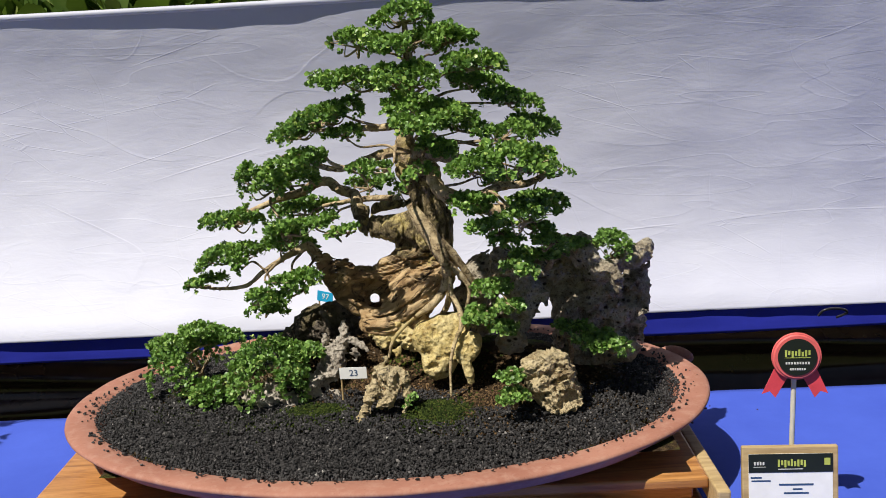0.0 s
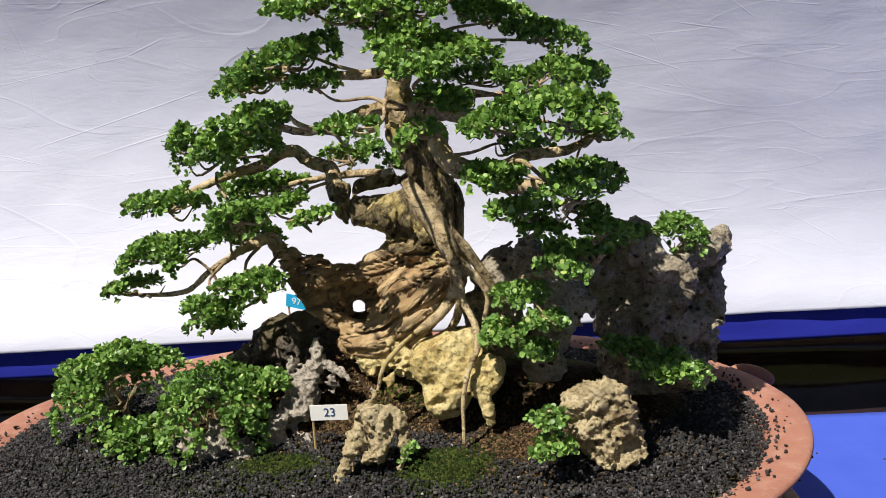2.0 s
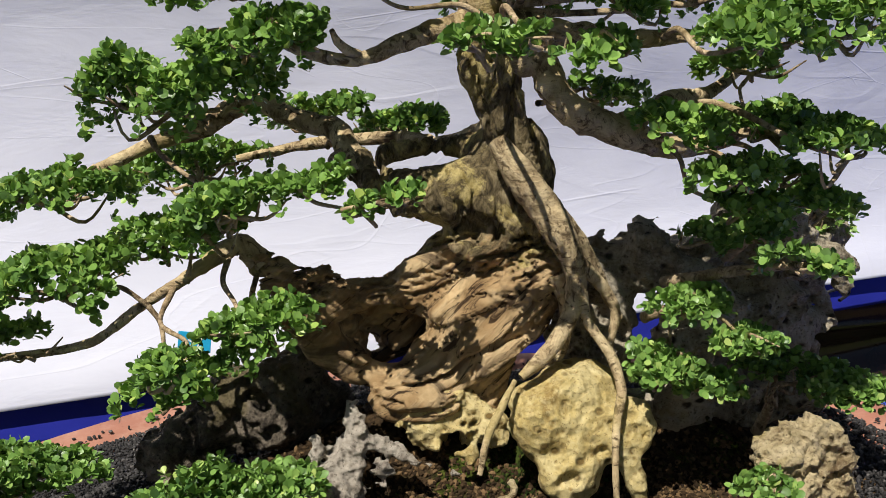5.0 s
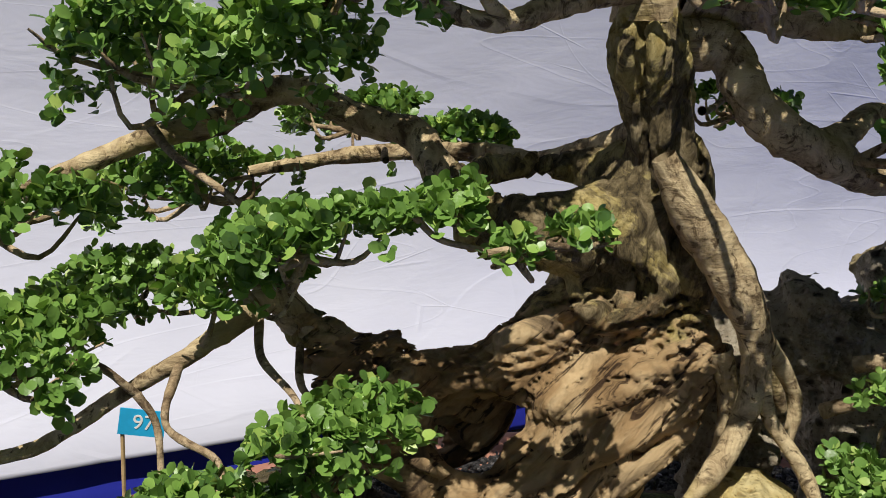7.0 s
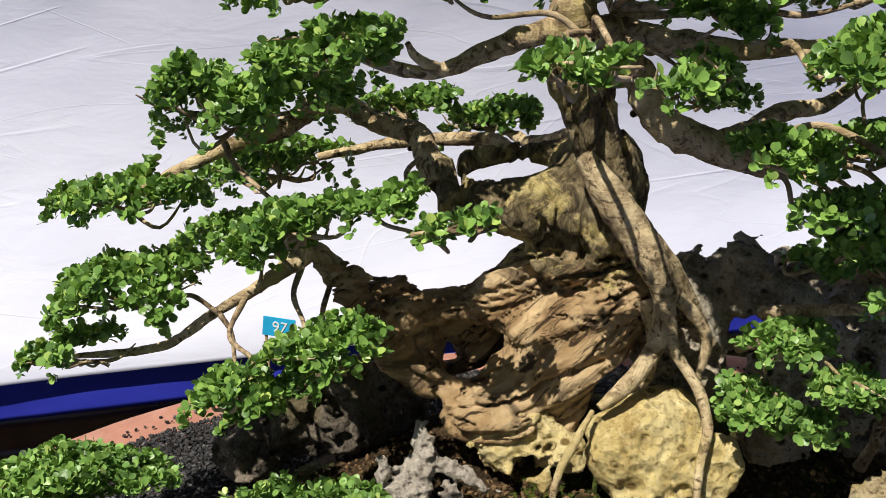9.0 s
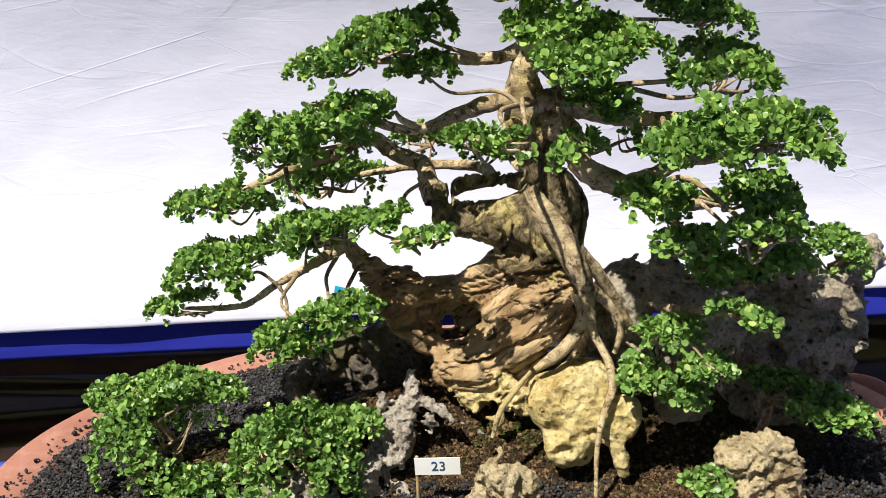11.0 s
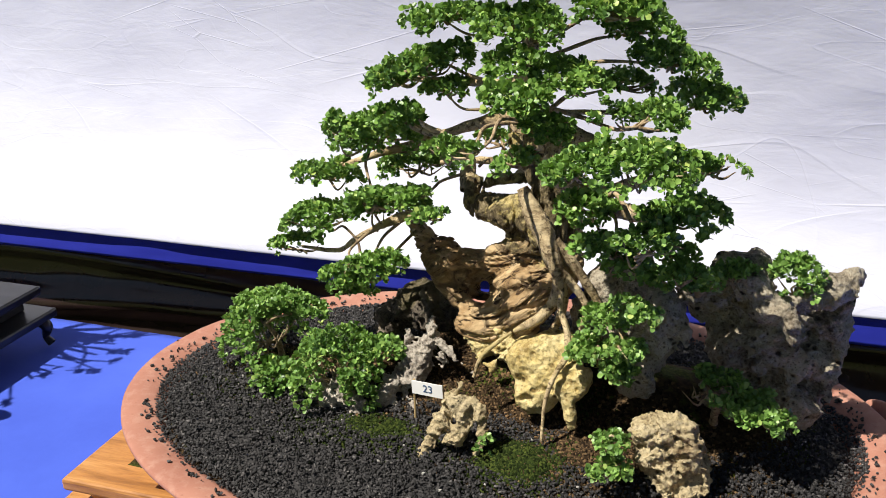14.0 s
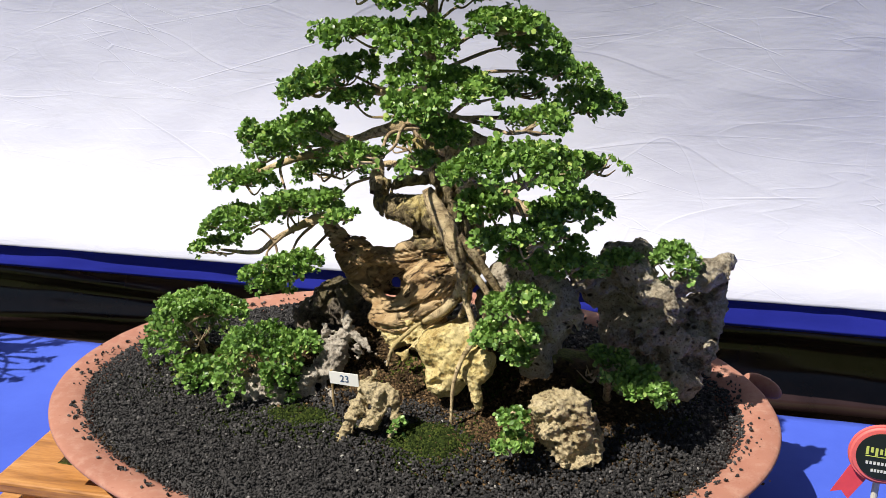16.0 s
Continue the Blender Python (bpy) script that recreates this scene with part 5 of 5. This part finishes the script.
rock([blob((-0.112, 1.478, 0.258), (0.042, 0.022, 0.026)), blob((-0.08, 1.468, 0.25), (0.026, 0.02, 0.022)), limb([(-0.135, 1.462, 0.24, 0.007), (-0.115, 1.452, 0.246, 0.008), (-0.1, 1.446, 0.24, 0.006)])], hollows(57, 6, (-0.14, 1.452, 0.235), (-0.08, 1.462, 0.275), 0.003, 0.007), "ochre stone under the trunk base", ROCK_YELLOW, 109, 0.0022, 0.01, coarse=0.02, pit=0.014, scale=52.0, fine=0.007)


# ---- cards and awards ----
def words(name, text, size, m, material, parent):
    cu = bpy.data.curves.new(name, "FONT")
    cu.body, cu.size, cu.align_x, cu.align_y, cu.extrude = text, size, "CENTER", "CENTER", 0.0002
    cu.materials.append(material)
    ob = new(name, cu)
    ob.matrix_world = m
    dg = bpy.context.evaluated_depsgraph_get()
    me = bpy.data.meshes.new_from_object(ob.evaluated_get(dg))
    me.transform(m)
    bpy.data.objects.remove(ob)
    me.materials.clear()
    me.materials.append(material)
    return adopt(new(name, me), parent)


def flag(x, y, z, w, h, foot, turn, text, board, ink, label, tip=0.0):
    ob = thing("number_card", (x, y, foot), label, "number card", "number cards")
    m = pose(x, y, z, 90, tip, turn)
    part("card", box_bm(-w / 2, w / 2, -h / 2, h / 2, -0.0006, 0.0006, 0, m), board, ob)
    s = m @ Vector((-w / 2 + 0.002, 0, -0.0022))
    stick = bmesh.new()
    bmesh.ops.create_cone(stick, cap_ends=True, segments=8, radius1=0.0016, radius2=0.0016, depth=z + h / 2 - foot, matrix=Matrix.Translation((s.x, s.y, (z + h / 2 + foot) / 2)))
    part("stick", stick, PALE_WOOD, ob)
    words("number", text, h * 0.78, m @ pose(0.001, 0, 0.0009), ink, ob)
    return ob


flag(-0.168, 1.383, 0.229, 0.044, 0.0185, 0.178, -8, "23", PAPER, INK, "white card numbered 23 on a thin stick", -2)
flag(-0.262, 1.794, 0.241, 0.034, 0.021, -0.002, -20, "97", CYAN, PAPER, "bright cyan card numbered 97 on a stick", 8)

award = thing("award_stand", (0.49, 1.285, 0.0), "wooden plaque with a red rosette ribbon on a stick", "award")
m = pose(0.483, 1.28, 0.062, 82, 0, -4)
part("plaque", box_bm(-0.07, 0.07, -0.055, 0.055, -0.006, 0.004, 0.002, m), PALE_WOOD, award)
card = part("card", box_bm(-0.061, 0.061, -0.05, 0.044, 0.0042, 0.0052, 0, m), PAPER, award, "white printed card")
part("header_band", box_bm(-0.061, 0.061, 0.016, 0.044, 0.0054, 0.006, 0, m), BLACK, card, "black printed band")
part("block", box_bm(-0.012, 0.012, -0.055, -0.04, -0.04, -0.0065, 0.002, m), PALE_WOOD, award)
rod = bmesh.new()
bmesh.ops.create_cone(rod, cap_ends=True, segments=12, radius1=0.0038, radius2=0.0038, depth=0.16, matrix=pose(0.4905, 1.297, 0.18))
part("stick", rod, CREAM, award, "cream-painted stick")
mr = pose(0.49, 1.288, 0.256, 86, 0, -6)
ring = bmesh.new()
bmesh.ops.create_cone(ring, cap_ends=True, segments=64, radius1=0.036, radius2=0.034, depth=0.008)
bmesh.ops.bevel(ring, geom=[e for e in ring.edges if len(e.link_faces) == 2 and e.calc_face_angle(0) > 0.8], offset=0.0025, segments=3, affect="EDGES")
ring.transform(mr)
rosette = part("rosette", ring, PINK, award, "red rosette ring")
disc = bmesh.new()
bmesh.ops.create_cone(disc, cap_ends=True, segments=64, radius1=0.0275, radius2=0.0275, depth=0.0012, matrix=Matrix.Translation((0, 0, 0.0052)))
disc.transform(mr)
part("disc", disc, BLACK, rosette, "black printed disc")


for sx in (-1, 1):
    tail = bmesh.new()
    pts = ((sx * 0.006, -0.024), (sx * 0.03, -0.02), (sx * 0.047, -0.058), (sx * 0.036, -0.054), (sx * 0.028, -0.064))
    back = [tail.verts.new((px, py, -0.0065)) for px, py in pts]
    front = [tail.verts.new((px, py, -0.005)) for px, py in pts]
    tail.faces.new(back)
    tail.faces.new(front)
    for i in range(5):
        tail.faces.new((back[i], back[(i + 1) % 5], front[(i + 1) % 5], front[i]))
    bmesh.ops.recalc_face_normals(tail, faces=tail.faces[:])
    tail.transform(mr)
    part("ribbon_tail", tail, RED, award, "red satin ribbon tail")


def bar(owner, m, x, y, w, h, z, material, name="print_line"):
    return part(name, box_bm(x - w / 2, x + w / 2, y - h / 2, y + h / 2, z, z + 0.0003, 0, m), material, owner)


for k in range(8):
    bar(rosette, mr, -0.0165 + 0.0047 * k, 0.006 + 0.0012 * math.sin(2.1 * k), 0.0028, 0.008 + 0.0018 * math.cos(3.0 * k), 0.0059, LIME)
for k in range(9):
    bar(card, m, -0.017 + 0.0047 * k, 0.03 + 0.001 * math.sin(2.1 * k), 0.003, 0.009 + 0.002 * math.cos(3.0 * k), 0.0061, LIME)
bar(rosette, mr, 0.0, -0.0005, 0.036, 0.0008, 0.0059, LIME)
for k in range(9):
    bar(rosette, mr, -0.0155 + 0.0039 * k, -0.0085, 0.0025, 0.0036, 0.0059, SILVER)
for k in range(7):
    bar(rosette, mr, -0.0095 + 0.0033 * k, -0.0175, 0.0023, 0.0034, 0.0059, SILVER)
for k in range(4):
    bar(card, m, -0.052 + 0.0042 * k, 0.03, 0.0025, 0.005, 0.0061, SILVER)
bar(card, m, -0.045, 0.0245, 0.018, 0.0007, 0.0061, SILVER)
bar(card, m, 0.0, 0.021, 0.036, 0.0012, 0.0061, SILVER)
bar(card, m, 0.053, 0.032, 0.0085, 0.0105, 0.0061, LIME, "emblem")
bar(card, m, -0.05, 0.008, 0.016, 0.0022, 0.0053, INK)
bar(card, m, -0.043, 0.003, 0.028, 0.0022, 0.0053, INK)
bar(card, m, 0.008, -0.003, 0.05, 0.0028, 0.0053, INK)
bar(card, m, 0.01, -0.01, 0.014, 0.0024, 0.0053, INK)
bar(card, m, 0.008, -0.016, 0.036, 0.0026, 0.0053, INK)

# ---- neighbour's black stand ----
nb = thing("black_stand", (-1.28, 1.62, 0), "black lacquered plant stand with curved feet", "plant stand")
part("top", box_bm(-1.6, -1.1, 1.42, 1.74, 0.1, 0.118, 0.004), BLACK_WOOD, nb)
part("tier", box_bm(-1.58, -1.13, 1.44, 1.72, 0.07, 0.0998, 0.004), BLACK_WOOD, nb)
part("shelf", box_bm(-1.61, -1.08, 1.41, 1.75, 0.052, 0.0698, 0.004), BLACK_WOOD, nb)
for fx, fy, dx in ((-1.1, 1.72, 0.02), (-1.1, 1.45, 0.02), (-1.58, 1.45, -0.02), (-1.58, 1.72, -0.02)):
    s = spline([(fx, fy, 0.055, 0.014), (fx + dx * 0.8, fy, 0.04, 0.011), (fx + dx * 0.4, fy, 0.02, 0.007), (fx + dx, fy, 0.006, 0.009)], 14)
    v, f = sweep(s, 10)
    raw("leg", v, f, BLACK_WOOD, nb)

copy_thing(award, Matrix.Translation((-1.13, 1.36, 0.0)))
neighbour = thing("bonsai_tree", (-1.36, 1.56, 0.118), "small bare-branched bonsai in a dark pot on the black stand", "bonsai tree")
pot = bmesh.new()
bmesh.ops.create_cone(pot, cap_ends=True, segments=28, radius1=0.09, radius2=0.12, depth=0.07, matrix=Matrix.Translation((-1.36, 1.56, 0.1535)))
bmesh.ops.bevel(pot, geom=pot.edges[:], offset=0.008, segments=2, affect="EDGES")
part("pot", pot, BLACK_WOOD, neighbour)
bough(neighbour, (-1.36, 1.56, 0.17, 0.03), (-1.34, 1.55, 0.3, 0.022), (-1.38, 1.56, 0.42, 0.015), (-1.36, 1.56, 0.55, 0.006), name="trunk")
for k in range(9):
    r9 = np.random.default_rng(300 + k)
    z9 = 0.34 + 0.025 * k
    e9 = np.array((-1.19 - 0.05 * r9.random(), 1.42 + 0.028 * k, z9 + 0.05 + 0.05 * r9.random()))
    s9 = np.array((-1.37, 1.56, z9))
    mid9 = (s9 + e9) / 2 + r9.normal(0, 0.02, 3)
    bough(neighbour, (*s9, 0.008), (*mid9, 0.006), (*e9, 0.0025))
    for j in range(3):
        t9 = e9 + r9.normal(0, 0.035, 3)
        bough(neighbour, (*mid9, 0.004), (*((mid9 + t9) / 2 + r9.normal(0, 0.01, 3)), 0.003), (*t9, 0.0015), name="twig")
        pad(neighbour, t9[0], t9[1], t9[2], 0.012, None, 0.006, None, 0.008, 0.01, SHRUB, "foliage", 0.0)

clip = thing("banner_clip", (0.85, 2.02, 0.075), "black wire clip on the banner hem", "clip")
s = spline([(0.82, 2.035, 0.07, 0.003), (0.83, 2.03, 0.084, 0.003), (0.85, 2.028, 0.088, 0.003), (0.875, 2.03, 0.084, 0.003), (0.885, 2.035, 0.074, 0.003), (0.86, 2.03, 0.066, 0.003)], 30)
v, f = sweep(s, 8)
raw("wire", v, f, BLACK_WOOD, clip)
